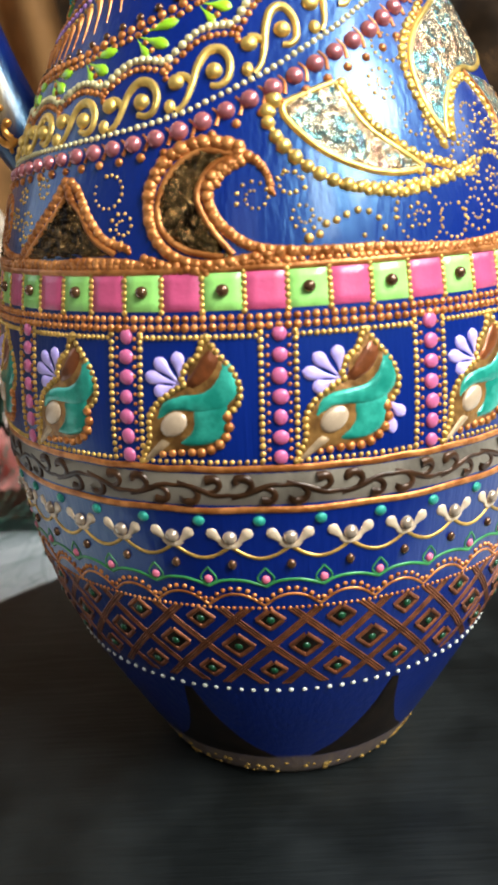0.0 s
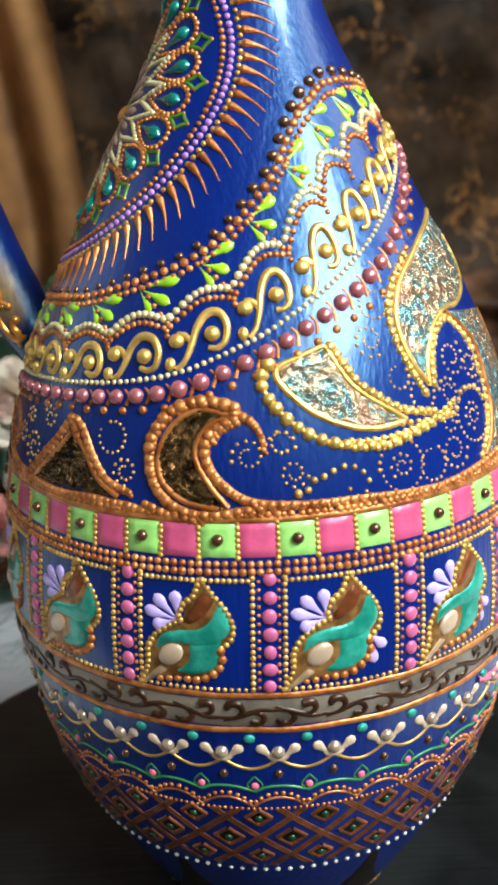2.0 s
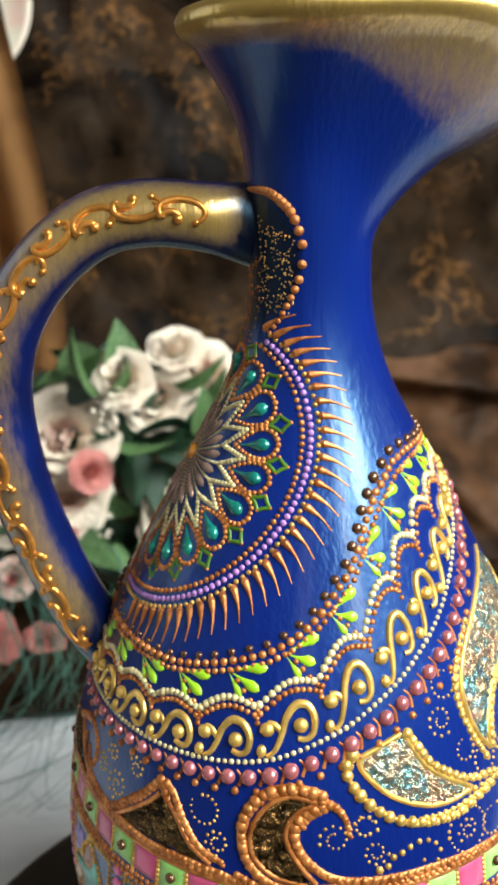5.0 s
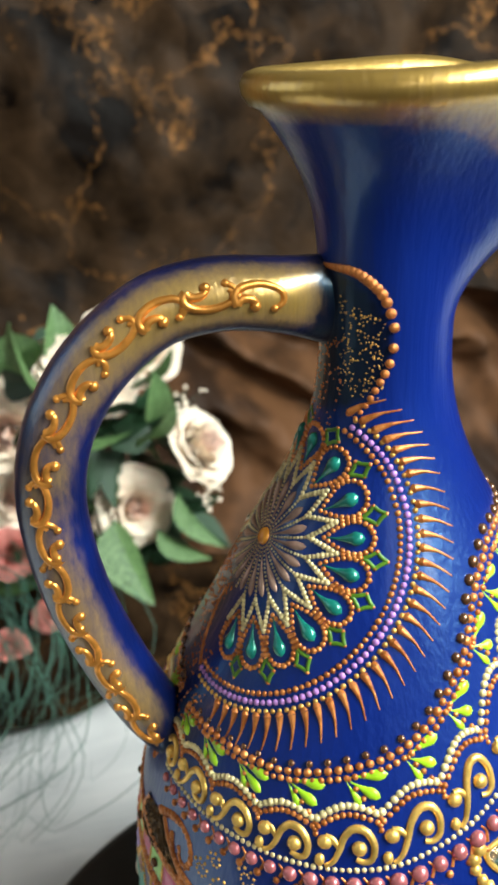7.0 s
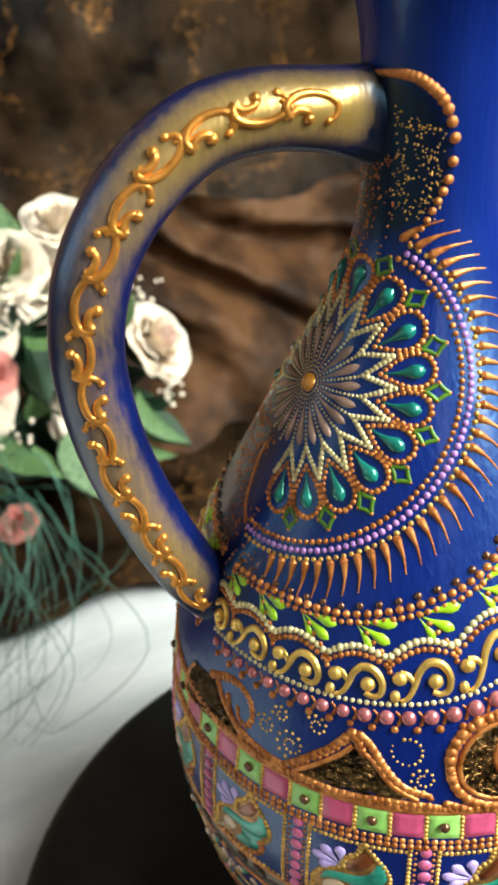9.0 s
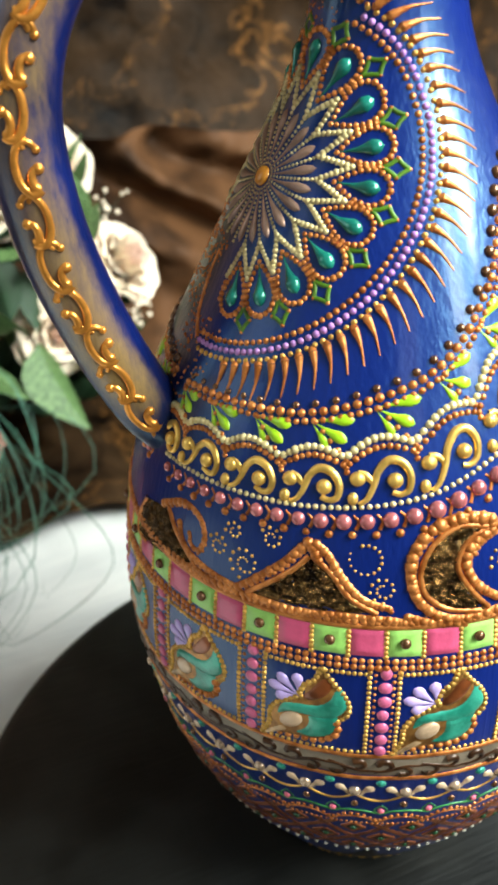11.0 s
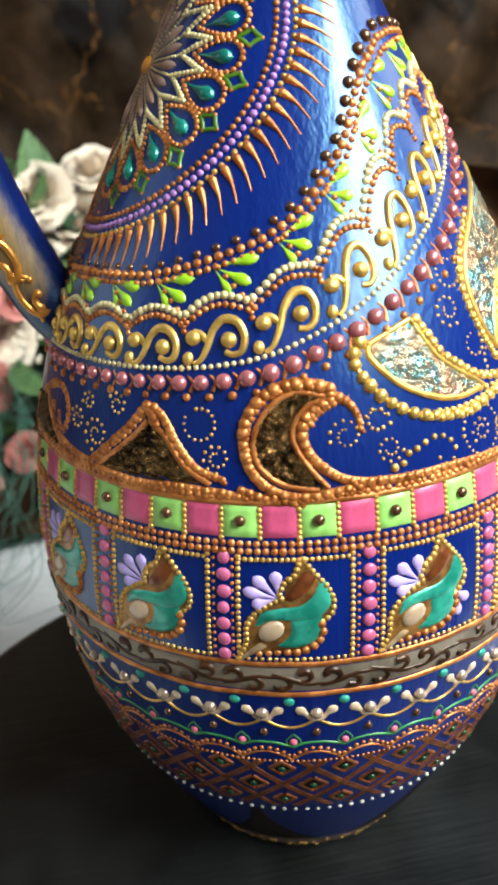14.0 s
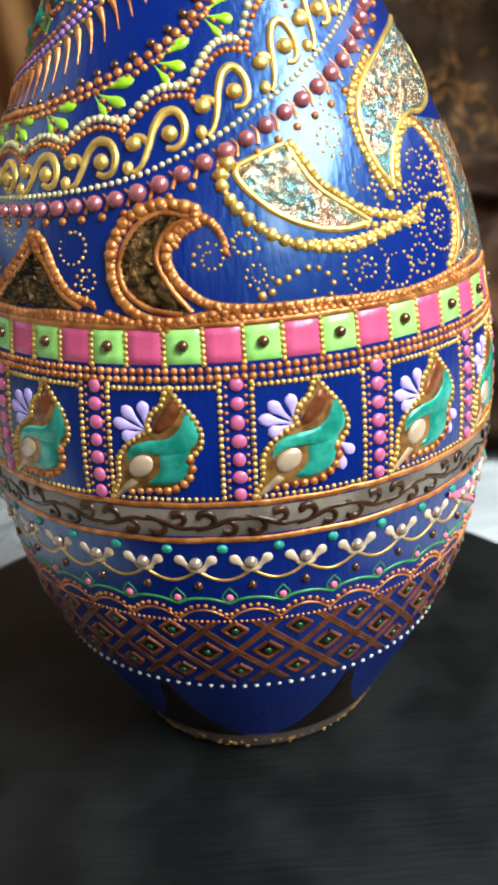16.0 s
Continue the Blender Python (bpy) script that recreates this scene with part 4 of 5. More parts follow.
def paisley(c, second):
    root = new("paisley")
    root.parent = panel_band
    tagged(root, "teal enamel paisley with a cream bead and lilac petals")
    link("copper_ground", *strip(move([(2.2, 0.1282), (3.8, 0.1338), (4.0, 0.1393), (5.5, 0.1435), (8.1, 0.1466), (10.3, 0.1485), (10.9, 0.1533), (12.7, 0.1557), (14.2, 0.1599)], c), move([(2.6, 0.1277), (6.0, 0.1303), (10.0, 0.1310), (13.5, 0.1312), (16.2, 0.1339), (17.3, 0.1372), (18.8, 0.1431), (19.4, 0.1469), (18.4, 0.1515), (16.6, 0.1552), (14.5, 0.1596)], c), 0.0004, n=40, m=9), BROWN_GOLD, root)
    link("teal_fill", *strip(move([(16.7, 0.1544), (15.4, 0.1496), (13.0, 0.1469), (9.5, 0.1461), (6.5, 0.1437), (5.2, 0.1392)], c), move([(18.1, 0.1536), (19.1, 0.1465), (16.2, 0.1414), (11.8, 0.1416), (8.6, 0.1418), (6.3, 0.1397)], c), 0.0009, n=30, m=9, noise_amp=0.0002), TEAL, root)
    link("teal_lobe", *strip(move([(18.1, 0.1462), (17.1, 0.1366), (14.1, 0.1331), (9.5, 0.1326)], c), move([(10.8, 0.1426), (11.3, 0.1389), (10.5, 0.1358), (8.9, 0.1335)], c), 0.0009, n=20, m=9, noise_amp=0.0002), TEAL, root)
    link("rust_fill", *strip(move([(14.4, 0.1578), (12.7, 0.1545), (10.7, 0.1492)], c), move([(16.8, 0.1544), (14.9, 0.1497), (11.6, 0.1471)], c), 0.0008, n=20, m=7), RUST, root)
    link("tail", *strip(move([(2.5, 0.1285), (4.7, 0.1330), (6.2, 0.1356)], c), move([(2.8, 0.1277), (6.2, 0.1310), (8.6, 0.1334)], c), 0.0007, n=16, m=5), TAN, root)
    a, z = 8.8, 0.1388
    piece("cream_bead", cream_bead, root, frame_on(a + c - 0.4, z - 0.0004, 0.0042, 0.0030, 0.0013, 38, h=0.0003))
    rim = Lines()
    rim.add(line(move([(5.6, 0.1395), (7.1, 0.1412), (9.3, 0.1415), (10.7, 0.1391), (11.1, 0.1361), (9.6, 0.1337)], c), 0.0005, n=20))
    rim.add(line(move([(10.6, 0.1489), (13.0, 0.1467), (14.9, 0.1494), (17.0, 0.1543)], c), 0.0005, n=20))
    rim.done("rust_line", RUST, root)
    out = Dots()
    out.row(move([(2.2, 0.1282), (3.8, 0.1338), (4.0, 0.1393), (5.5, 0.1435), (8.1, 0.1466), (10.3, 0.1485)], c), 0.0019, 0.00105)
    out.row(move([(10.0, 0.1498), (10.9, 0.1533), (12.7, 0.1557), (13.7, 0.1595), (14.3, 0.1602)], c), 0.0019, 0.0011)
    out.row(move([(14.4, 0.1596), (16.6, 0.1552), (18.4, 0.1515), (19.4, 0.1469), (18.8, 0.1431), (17.2, 0.1411)], c), 0.0019, 0.0010)
    out.done("gold_outline", OLD_GOLD, root)
    low = Dots()
    low.row(move([(17.1, 0.1403), (17.3, 0.1372), (16.2, 0.1339), (13.5, 0.1312), (10.0, 0.1310), (6.0, 0.1303)], c), 0.0028, 0.0016, 0.0011)
    low.done("copper_outline", COPPER, root)
    tips = [(9.3, 0.1569), (5.5, 0.1552), (3.6, 0.1509), (5.1, 0.1463)]
    b = 9.9, 0.1485
    for a, z in tips:
        link("petal", *teardrop((b[0] + c, b[1]), (a + c, z), 0.0019, 0.45), LILAC, root)
    if second:
        b = 16.6, 0.1427
        for a, z in [(20.4, 0.1373), (18.3, 0.1328)]:
            link("petal", *teardrop((b[0] + c, b[1]), (a + c, z), 0.0017, 0.45), LILAC, root)


for k in range(-5, 5):
    paisley(PITCH * k, k >= 0)

# ---- pink and green chequered band ----
check_band = band("check_band", "band of pink and green enamel squares with bronze studs")


def tile(name, mat, half):
    """One enamel square, curved to the belly, about azimuth 0."""
    n = 7
    rows = []
    zs = [0.1664, 0.1668, 0.1690, 0.1712, 0.1735, 0.1755, 0.1759]
    for i, z in enumerate(zs):
        row = []
        for j in range(n):
            a = -half + 2 * half * j / (n - 1)
            e = i in (0, n - 1) or j in (0, n - 1)
            row.append(on(a, z, -0.0002 if e else 0.0003))
        row[1], row[-2] = on(-half * 0.93, z, -0.0002 if i in (0, n - 1) else 0.0003), on(half * 0.93, z, -0.0002 if i in (0, n - 1) else 0.0003)
        rows.append(row)
    return mesh_of(name, sheet(rows), mat)


green_tile, pink_tile = tile("green_square", TILE_GREEN, 3.25), tile("pink_square", TILE_PINK, 3.35)
stud = mesh_of("stud", BIG_DOME, STUD)
seam = Dots()
for k in range(-13, 13):
    a = 5.5 + 13.72 * k
    piece("green_square", green_tile, check_band, pose(0, 0, 0, 0, 0, a))
    piece("pink_square", pink_tile, check_band, pose(0, 0, 0, 0, 0, a + 6.86))
    piece("stud", stud, check_band, frame_on(a, 0.1714, 0.00165, 0.0016, 0.0014, h=0.0007))
    for s in (3.42, 13.72 - 3.42):
        seam.row([(a + s, 0.1664), (a + s, 0.1760)], 0.00165, 0.0009)
seam.done("gold_seam", OLD_GOLD, check_band)
edge = Lines()
edge.add(line([(a, 0.1766 + 0.0002 * math.sin(a * 1.3)) for a in range(-180, 181, 5)], 0.0010, n=300, tall=0.7))
edge.done("upper_line", COPPER, check_band)
Dots().row([(a, 0.1778) for a in range(-180, 181, 6)], 0.0021, 0.0012, jitter=0.2).done("upper_beading", COPPER, check_band)

# ---- wide zone of crescents, leaf metal and dotted spirals ----
zone = band("crescent_zone", "blue zone with leaf-metal crescents edged in copper beads")


def edged(name, left, right, fill, rows, mat=COPPER, label=""):
    ob = link(name, *strip(left, right, 0.0005, n=64, m=22, soft=0.3, noise_amp=0.0009), fill, zone, label)
    lines, dots = Lines(), Dots()
    for curve in (left, right):
        lines.add(line(curve, 0.0009, n=40, tall=0.9))
    for curve, step, r0, r1 in rows:
        lines.add(line(curve, r0 * (0.85 if mat is COPPER else 0.35), r1 * (0.85 if mat is COPPER else 0.35), n=40, tall=0.5))
    lines.done("raised_edge", mat, ob)
    for curve, step, r0, r1 in rows:
        dots.row(curve, step * 0.86, r0, r1, jitter=0.12)
        dots.row([shift(a, z, 0.0006, -0.0008) for a, z in curve], step * 0.8, r0 * 0.7, r1 * 0.7, jitter=0.2)
    dots.done("bead_edge", mat, ob)
    return ob


# triangle
edged("leaf_metal_triangle", [(-40.4, 0.1957), (-43.3, 0.1910), (-47.7, 0.1855), (-52.7, 0.1797)], [(-40.0, 0.1958), (-36.2, 0.1918), (-32.3, 0.1849), (-27.2, 0.1806)], BRONZE_FOIL, [
    ([(-42.0, 0.1977), (-45.1, 0.1926), (-49.0, 0.1876), (-53.7, 0.1816), (-57.5, 0.1782), (-61.9, 0.1782), (-66.8, 0.1795)], 0.0030, 0.0016, 0.0011),
    ([(-39.3, 0.1992), (-36.9, 0.1965), (-34.0, 0.1906), (-30.2, 0.1849), (-25.0, 0.1821)], 0.0030, 0.0016, 0.0012),
    ([(-41.0, 0.1995), (-39.7, 0.1975), (-38.5, 0.1946)], 0.0026, 0.0018, 0.0016),
    ([(-52.3, 0.1791), (-42.8, 0.1784), (-34.2, 0.1792), (-26.0, 0.1788), (-20.8, 0.1775)], 0.0026, 0.0013, 0.0013)], label="dark bronze leaf-metal triangle edged in copper beads")
# crescent
edged("leaf_metal_crescent", [(-5.5, 0.2031), (-11.6, 0.2045), (-16.5, 0.2009), (-19.2, 0.1937), (-18.4, 0.1862), (-14.2, 0.1813), (-7.9, 0.1792)], [(-5.3, 0.2027), (-9.3, 0.2012), (-11.6, 0.1973), (-12.3, 0.1935), (-11.2, 0.1892), (-8.8, 0.1841), (-6.3, 0.1797)], BRONZE_FOIL, [
    ([(-5.0, 0.2050), (-10.6, 0.2067), (-16.2, 0.2049), (-20.2, 0.1994), (-21.2, 0.1924), (-19.9, 0.1850), (-16.3, 0.1797), (-11.0, 0.1775), (-4.9, 0.1785), (1.1, 0.1798)], 0.0034, 0.0021, 0.0015),
    ([(-5.0, 0.2036), (-2.0, 0.2015), (-0.2, 0.1979), (0.3, 0.1942)], 0.0026, 0.0017, 0.0009),
    ([(-6.6, 0.2013), (-9.8, 0.1982), (-10.6, 0.1942), (-9.5, 0.1894), (-7.0, 0.1851), (-2.9, 0.1814), (3.1, 0.1800), (10.4, 0.1797), (18.0, 0.1797), (27.9, 0.1789), (36.8, 0.1783)], 0.0031, 0.0018, 0.0011),
    ([(-5.0, 0.2021), (-8.2, 0.1994), (-9.2, 0.1968)], 0.0028, 0.0018, 0.0014),
    ([(-21.8, 0.1797), (-17.3, 0.1775), (-11.0, 0.1763)], 0.0028, 0.0014, 0.0014)], label="dark bronze leaf-metal crescent edged in copper beads")
# leaf of opal metal
edged("opal_leaf", [(13.3, 0.2191), (7.9, 0.2167), (3.2, 0.2139), (5.0, 0.2089), (10.3, 0.2026), (16.9, 0.1984), (22.9, 0.1970), (28.5, 0.1978)], [(13.8, 0.2190), (15.6, 0.2145), (17.6, 0.2099), (19.7, 0.2068), (22.5, 0.2040), (24.9, 0.2018), (26.7, 0.2000), (28.8, 0.1980)], OPAL_FOIL, [
    ([(1.9, 0.2158), (0.1, 0.2120), (1.6, 0.2070), (4.2, 0.2026), (6.8, 0.1995), (10.0, 0.1966), (13.7, 0.1947), (17.7, 0.1935), (21.9, 0.1928), (25.7, 0.1930), (29.3, 0.1941), (34.1, 0.1955), (39.7, 0.1969)], 0.0042, 0.0022, 0.0013),
    ([(14.9, 0.2188), (17.4, 0.2135), (19.6, 0.2091), (22.8, 0.2057), (26.4, 0.2024), (30.3, 0.2002), (36.4, 0.1984)], 0.0032, 0.0018, 0.0013),
    ([(16.6, 0.1948), (21.4, 0.1942), (28.0, 0.1949), (36.1, 0.1970), (42.4, 0.1996)], 0.0028, 0.0010, 0.0010)], GOLD, label="opalescent leaf-metal crescent edged in gold beads")
# tall foil by the spout with a blue tongue
edged("opal_wave", [(36.4, 0.2059), (33.4, 0.2121), (32.1, 0.2202), (33.0, 0.2266), (37.4, 0.2336), (44.9, 0.2394), (56.1, 0.2455), (71.5, 0.2510)], [(36.5, 0.2051), (37.6, 0.2116), (42.5, 0.2200), (49.4, 0.2240), (56.3, 0.2244), (65.7, 0.2281), (77.1, 0.2363), (77.2, 0.2430)], OPAL_FOIL, [
    ([(34.9, 0.2039), (31.9, 0.2123), (30.4, 0.2196), (30.8, 0.2267), (34.7, 0.2337), (41.9, 0.2401)], 0.0032, 0.0014, 0.0012),
    ([(37.8, 0.2057), (39.4, 0.2129), (43.3, 0.2192), (48.4, 0.2218), (52.2, 0.2184), (55.6, 0.2126), (55.8, 0.2062), (55.7, 0.1981), (53.0, 0.1889), (48.5, 0.1819)], 0.0031, 0.0014, 0.0012)], GOLD, label="opalescent leaf-metal wave edged in gold beads")
edged("silver_wave", [(49.4, 0.2233), (54.0, 0.2187), (57.8, 0.2132), (58.1, 0.2059), (57.6, 0.1978), (55.6, 0.1900), (52.3, 0.1842), (49.6, 0.1816)], [(74, 0.2200), (76, 0.2120), (78, 0.2040), (80, 0.1960), (82, 0.1900), (84, 0.1850), (86, 0.1810), (88, 0.1790)], OPAL_FOIL, [
    ([(24.2, 0.1780), (31.7, 0.1782), (39.3, 0.1788), (49.2, 0.1801), (63.5, 0.1822)], 0.0030, 0.0013, 0.0013)], label="silver leaf-metal wave curling down to the band")
# the curl by the handle
edged("bronze_curl", [(-86.0, 0.1879), (-89.0, 0.1797), (-89.0, 0.1730), (-83.8, 0.1727)], [(-76.1, 0.1919), (-73.1, 0.1874), (-69.8, 0.1841), (-65.9, 0.1801)], BRONZE_FOIL, [
    ([(-78.5, 0.1920), (-71.7, 0.1969), (-66.4, 0.1958), (-64.1, 0.1909), (-65.2, 0.1855), (-67.6, 0.1857), (-68.5, 0.1889)], 0.0028, 0.0015, 0.0009),
    ([(-71.9, 0.1902), (-70.5, 0.1855), (-66.9, 0.1823), (-61.2, 0.1806), (-56.2, 0.1800)], 0.0028, 0.0014, 0.0012)], label="bronze leaf-metal curl edged in copper beads")
base = Dots()
base.row([(a, 0.1786) for a in range(-180, -20, 8)], 0.0026, 0.0013)
base.row([(a, 0.1785) for a in range(40, 181, 8)], 0.0026, 0.0012)
base.done("base_beading", COPPER, zone)
spir = Dots()
# each: azimuth, height, inner and outer radius, first angle, turns
for a, z, r0, r1, start, turns in (
        (-53.8, 0.1883, 0.0010, 0.0046, 40, 1.6), (-48.5, 0.1980, 0.0010, 0.0030, 40, 1.3), (-60.5, 0.1904, 0.0010, 0.0030, 40, 1.3), (-57.0, 0.1965, 0.0008, 0.0026, 120, 1.2),
        (-29.6, 0.1963, 0.0040, 0.0036, 160, 0.85), (-26.2, 0.1877, 0.0012, 0.0036, 90, 1.5), (-2.6, 0.1929, 0.0014, 0.0040, 90, 1.3),
        (3.5, 0.1960, 0.0022, 0.0024, 30, 0.75), (5.5, 0.1880, 0.0012, 0.0034, 200, 1.4), (27.0, 0.2283, 0.0032, 0.0040, 60, 0.9), (24.0, 0.2193, 0.0012, 0.0042, 150, 1.4),
        (29.1, 0.2090, 0.0026, 0.0030, 100, 0.8), (34.2, 0.2036, 0.0036, 0.0038, 0, 1.0), (41.8, 0.2026, 0.0014, 0.0036, 20, 1.4), (45.8, 0.2112, 0.0016, 0.0052, 250, 1.4),
        (52.4, 0.2075, 0.0014, 0.0040, 250, 1.3), (26.4, 0.1862, 0.0058, 0.0064, 180, 1.0), (26.4, 0.1862, 0.0010, 0.0034, 40, 1.5), (33.5, 0.1848, 0.0036, 0.0044, 90, 0.9),
        (40.0, 0.1866, 0.0014, 0.0050, 210, 1.4), (48.2, 0.1943, 0.0066, 0.0072, 60, 1.0), (48.2, 0.1943, 0.0010, 0.0038, 40, 1.6), (40.0, 0.1945, 0.0012, 0.0030, 0, 1.2)):
    spir.spiral(a, z, r0 * 1.15, r1 * 1.15, start, turns, int(math.pi * (r0 + r1) * turns / 0.0018) + 3, 0.00038, 0.00062)
spir.row([(1.4, 0.1971), (3.0, 0.1987), (5.4, 0.1975), (6.0, 0.1945)], 0.0024, 0.0006, 0.0007)
spir.row([(6.0, 0.1827), (7.5, 0.1829), (9.0, 0.1858), (11.4, 0.1868), (13.4, 0.1882), (15.7, 0.1886), (17.9, 0.1870), (19.2, 0.1843), (18.4, 0.1812), (16.4, 0.1806), (15.4, 0.1826)], 0.0030, 0.0012, 0.0006)
spir.row([(27.8, 0.1971), (34.6, 0.1966), (42.1, 0.1967), (45.7, 0.2014), (51.5, 0.2013), (53.9, 0.1977)], 0.0028, 0.0011, 0.0009)
spir.done("dotted_spiral", OLD_GOLD, zone, "fine gold dots in spirals")

# ---- the sloping garland: pearls, scrolls, leaves ----
garland = band("garland_band", "sloping garland of rose pearls, gold scrolls and lime leaves")
U = [-84, -73, -58, -42, -34, -27, -20, -14, -6.5, 2, 9, 16, 24, 33, 43, 54, 66, 80, 95]
P_Z = [.2028, .2036, .2044, .2055, .2062, .2070, .2083, .2102, .2140, .2184, .2229, .2273, .2323, .2385, .2467, .2557, .2640, .2700, .2725]
B_A = [-84, -77, -63, -47.5, -39.5, -32.5, -25.5, -19, -12.3, -5.5, -0.5, 4.9, 12.7, 19.5, 33, 46, 60, 78, 95]
B_Z = [.2300, .2310, .2322, .2335, .2355, .2379, .2405, .2430, .2470, .2530, .2590, .2644, .2768, .2840, .2908, .2920, .2915, .2905, .2900]


def garl(u, s):
    """A point of the sloping band: u along it, s across it from the pearls (0) to the bronze dots (1)."""
    if u > 95:
        a, z = garl(190 - u, s)
        return 190 - a, z
    a = np.interp(u, U, B_A)
    return u + (a - u) * s, float(np.interp(u, U, P_Z) + (np.interp(u, U, B_Z) - np.interp(u, U, P_Z)) * s)


def gcurve(s, u0=-82, u1=270, n=120):
    return [garl(u0 + (u1 - u0) * i / n, s(u0 + (u1 - u0) * i / n) if callable(s) else s) for i in range(n + 1)]


def along(s, step, u0=-82.0, u1=270.0):
    """Places at even steps along the band at s."""
    us = np.linspace(u0, u1, 1400)
    pts = [on(*garl(u, s)) for u in us]
    d = np.r_[0, np.cumsum([(pts[i + 1] - pts[i]).length for i in range(len(pts) - 1)])]
    return [float(np.interp(x, d, us)) for x in np.arange(step / 2, d[-1], step)]


pearl = mesh_of("rose_pearl", BIG_DOME, ROSE_PEARL)
sub = Dots()
for i, u in enumerate(along(0.0, 0.00635)):
    a, z = garl(u, 0.0)
    r = np.interp(u, [-80, -50, -20, 60], [0.0017, 0.0020, 0.0024, 0.0023]) * random.uniform(0.94, 1.06)
    piece("rose_pearl", pearl, garland, frame_on(a, z, r, r, r * 0.85))
    du = 3.0 if u < 0 else 2.3
    link("copper_hook", *line([garl(u + du * 0.7, 0.06), garl(u + du, 0.0), garl(u + du * 0.7, -0.07)], 0.0003, 0.0006, n=7), COPPER, garland)
    sub.add(*garl(u + du * 0.4, -0.115), 0.00125)
sub.done("copper_drop_edging", COPPER, garland)
d = Dots()
for u in along(0.125, 0.0021):
    d.add(*garl(u, 0.125), 0.00085)
d.done("gold_beading", PALE_GOLD, garland)
gold_ball = mesh_of("gold_ball", BIG_DOME, GOLD)
BALLS = [-81, -66, -51.5, -37, -22.7, -8, 7.2, 21.7, 34.5, 46.8, 60, 74, 88, 102, 116, 130, 143, 156, 169, 183, 198, 213, 228, 243, 257]
us = [b - 2.6 for b in BALLS]
WIDE = [b - a for a, b in zip(us, us[1:])] + [14]
for u, w in zip(us, WIDE):
    sc = new("scroll")
    sc.parent = garland

    def g(du, s):
        return garl(u + du * w, 0.15 + (s - 0.15) * float(np.interp(u, [0, 35], [1.0, 0.76])))
    ln = Lines()
    ln.add(line([g(-0.36, 0.15), g(-0.24, 0.19), g(-0.12, 0.29), g(-0.02, 0.40), g(0.14, 0.465), g(0.32, 0.43), g(0.40, 0.32), g(0.34, 0.215), g(0.22, 0.19), g(0.11, 0.22)], 0.0007, 0.0008, n=36, mid=0.0013, tall=0.9))
    ln.add(line([g(-0.10, 0.30), g(-0.20, 0.38), g(-0.30, 0.40)], 0.0008, 0.0012, n=10))
    ln.done("curl", GOLD, sc)
    piece("gold_ball", gold_ball, sc, frame_on(*g(0.18, 0.305), 0.0022, 0.0022, 0.0019))
    piece("gold_ball", gold_ball, sc, frame_on(*g(-0.32, 0.36), 0.0022, 0.0021, 0.0017))
    piece("gold_ball", gold_ball, sc, frame_on(*g(-0.43, 0.20), 0.0015, 0.0019, 0.0013))
fr, fr2 = Dots(), Dots()
for u, w in zip(us, WIDE):
    for j in range(10):
        k = (j + 0.5) / 10
        s = 0.48 + 0.11 * math.sin(math.pi * k)
        fr.add(*garl(u + (k - 0.45) * w, s + 0.06), 0.0012, 0.8)
        fr2.add(*garl(u + (k - 0.45) * w, s - 0.01), 0.0010)
    for s in (0.42, 0.46):
        fr2.add(*garl(u - 0.45 * w, s), 0.0009)
    for j in range(5):
        fr2.add(*garl(u + (0.55 - 0.40 * j / 4) * w, 0.52 + 0.33 * j / 4), 0.0009)
fr.done("pale_beading", PALE_GOLD, garland, "scalloped row of pale gold beads")
fr2.done("copper_beading", COPPER, garland)
for u, w in zip(us, WIDE):
    lf = new("leaf_pair")
    lf.parent = garland
    link("leaf", *teardrop(garl(u + 0.08 * w, 0.87), garl(u + 0.76 * w, 0.82), 0.0017, 0.55, tip=0.08), LIME, lf)
    link("leaf", *teardrop(garl(u + 0.08 * w, 0.865), garl(u + 0.60 * w, 0.66), 0.0017, 0.55, tip=0.08), LIME, lf)
    link("leaf", *teardrop(garl(u + 0.08 * w, 0.86), garl(u + 0.30 * w, 0.64), 0.0011, 0.55, tip=0.08), LIME, lf)
c1, c2 = Dots(), Dots()
for u in along(0.90, 0.0031):
    c1.add(*garl(u, 0.93), 0.00135)
for u in along(0.87, 0.0025):
    c2.add(*garl(u, 0.86), 0.0010)
c1.done("copper_edging", COPPER, garland)
c2.done("fine_copper_edging", COPPER, garland)
bd = mesh_of("bronze_stud", BIG_DOME, STUD)
for u in along(1.0, 0.0056):
    r = np.interp(u, [-80, -30, 0, 33, 50], [0.0009, 0.0011, 0.0013, 0.0019, 0.0017])
    piece("bronze_stud", bd, garland, frame_on(*garl(u, 1.0), r, r, r * 0.85))

# ---- the rosette below the handle's upper join ----
rosette = band("rosette", "half-round rosette with teal drops, lavender beads and copper spikes")
CONE, L0, STAR = 0.469, 0.0850, -85.5
Z_OF_R = sorted((rad(0.20 + i * 0.0005), 0.20 + i * 0.0005) for i in range(221))


def ros(q, psi):
    """A point of the rosette: q metres from its star, psi degrees from the horizontal towards the spout."""
    x, y = q * math.cos(radians(psi)), q * math.sin(radians(psi))
    length, ang = math.hypot(x, L0 - y), math.degrees(math.atan2(x, L0 - y))
    r = length * CONE
    if r < 0.0262:
        return STAR + ang / CONE, 0.31 + (0.0262 - r) / CONE * 0.883
    return STAR + ang / CONE, float(np.interp(r, [p for p, z in Z_OF_R], [z for p, z in Z_OF_R]))


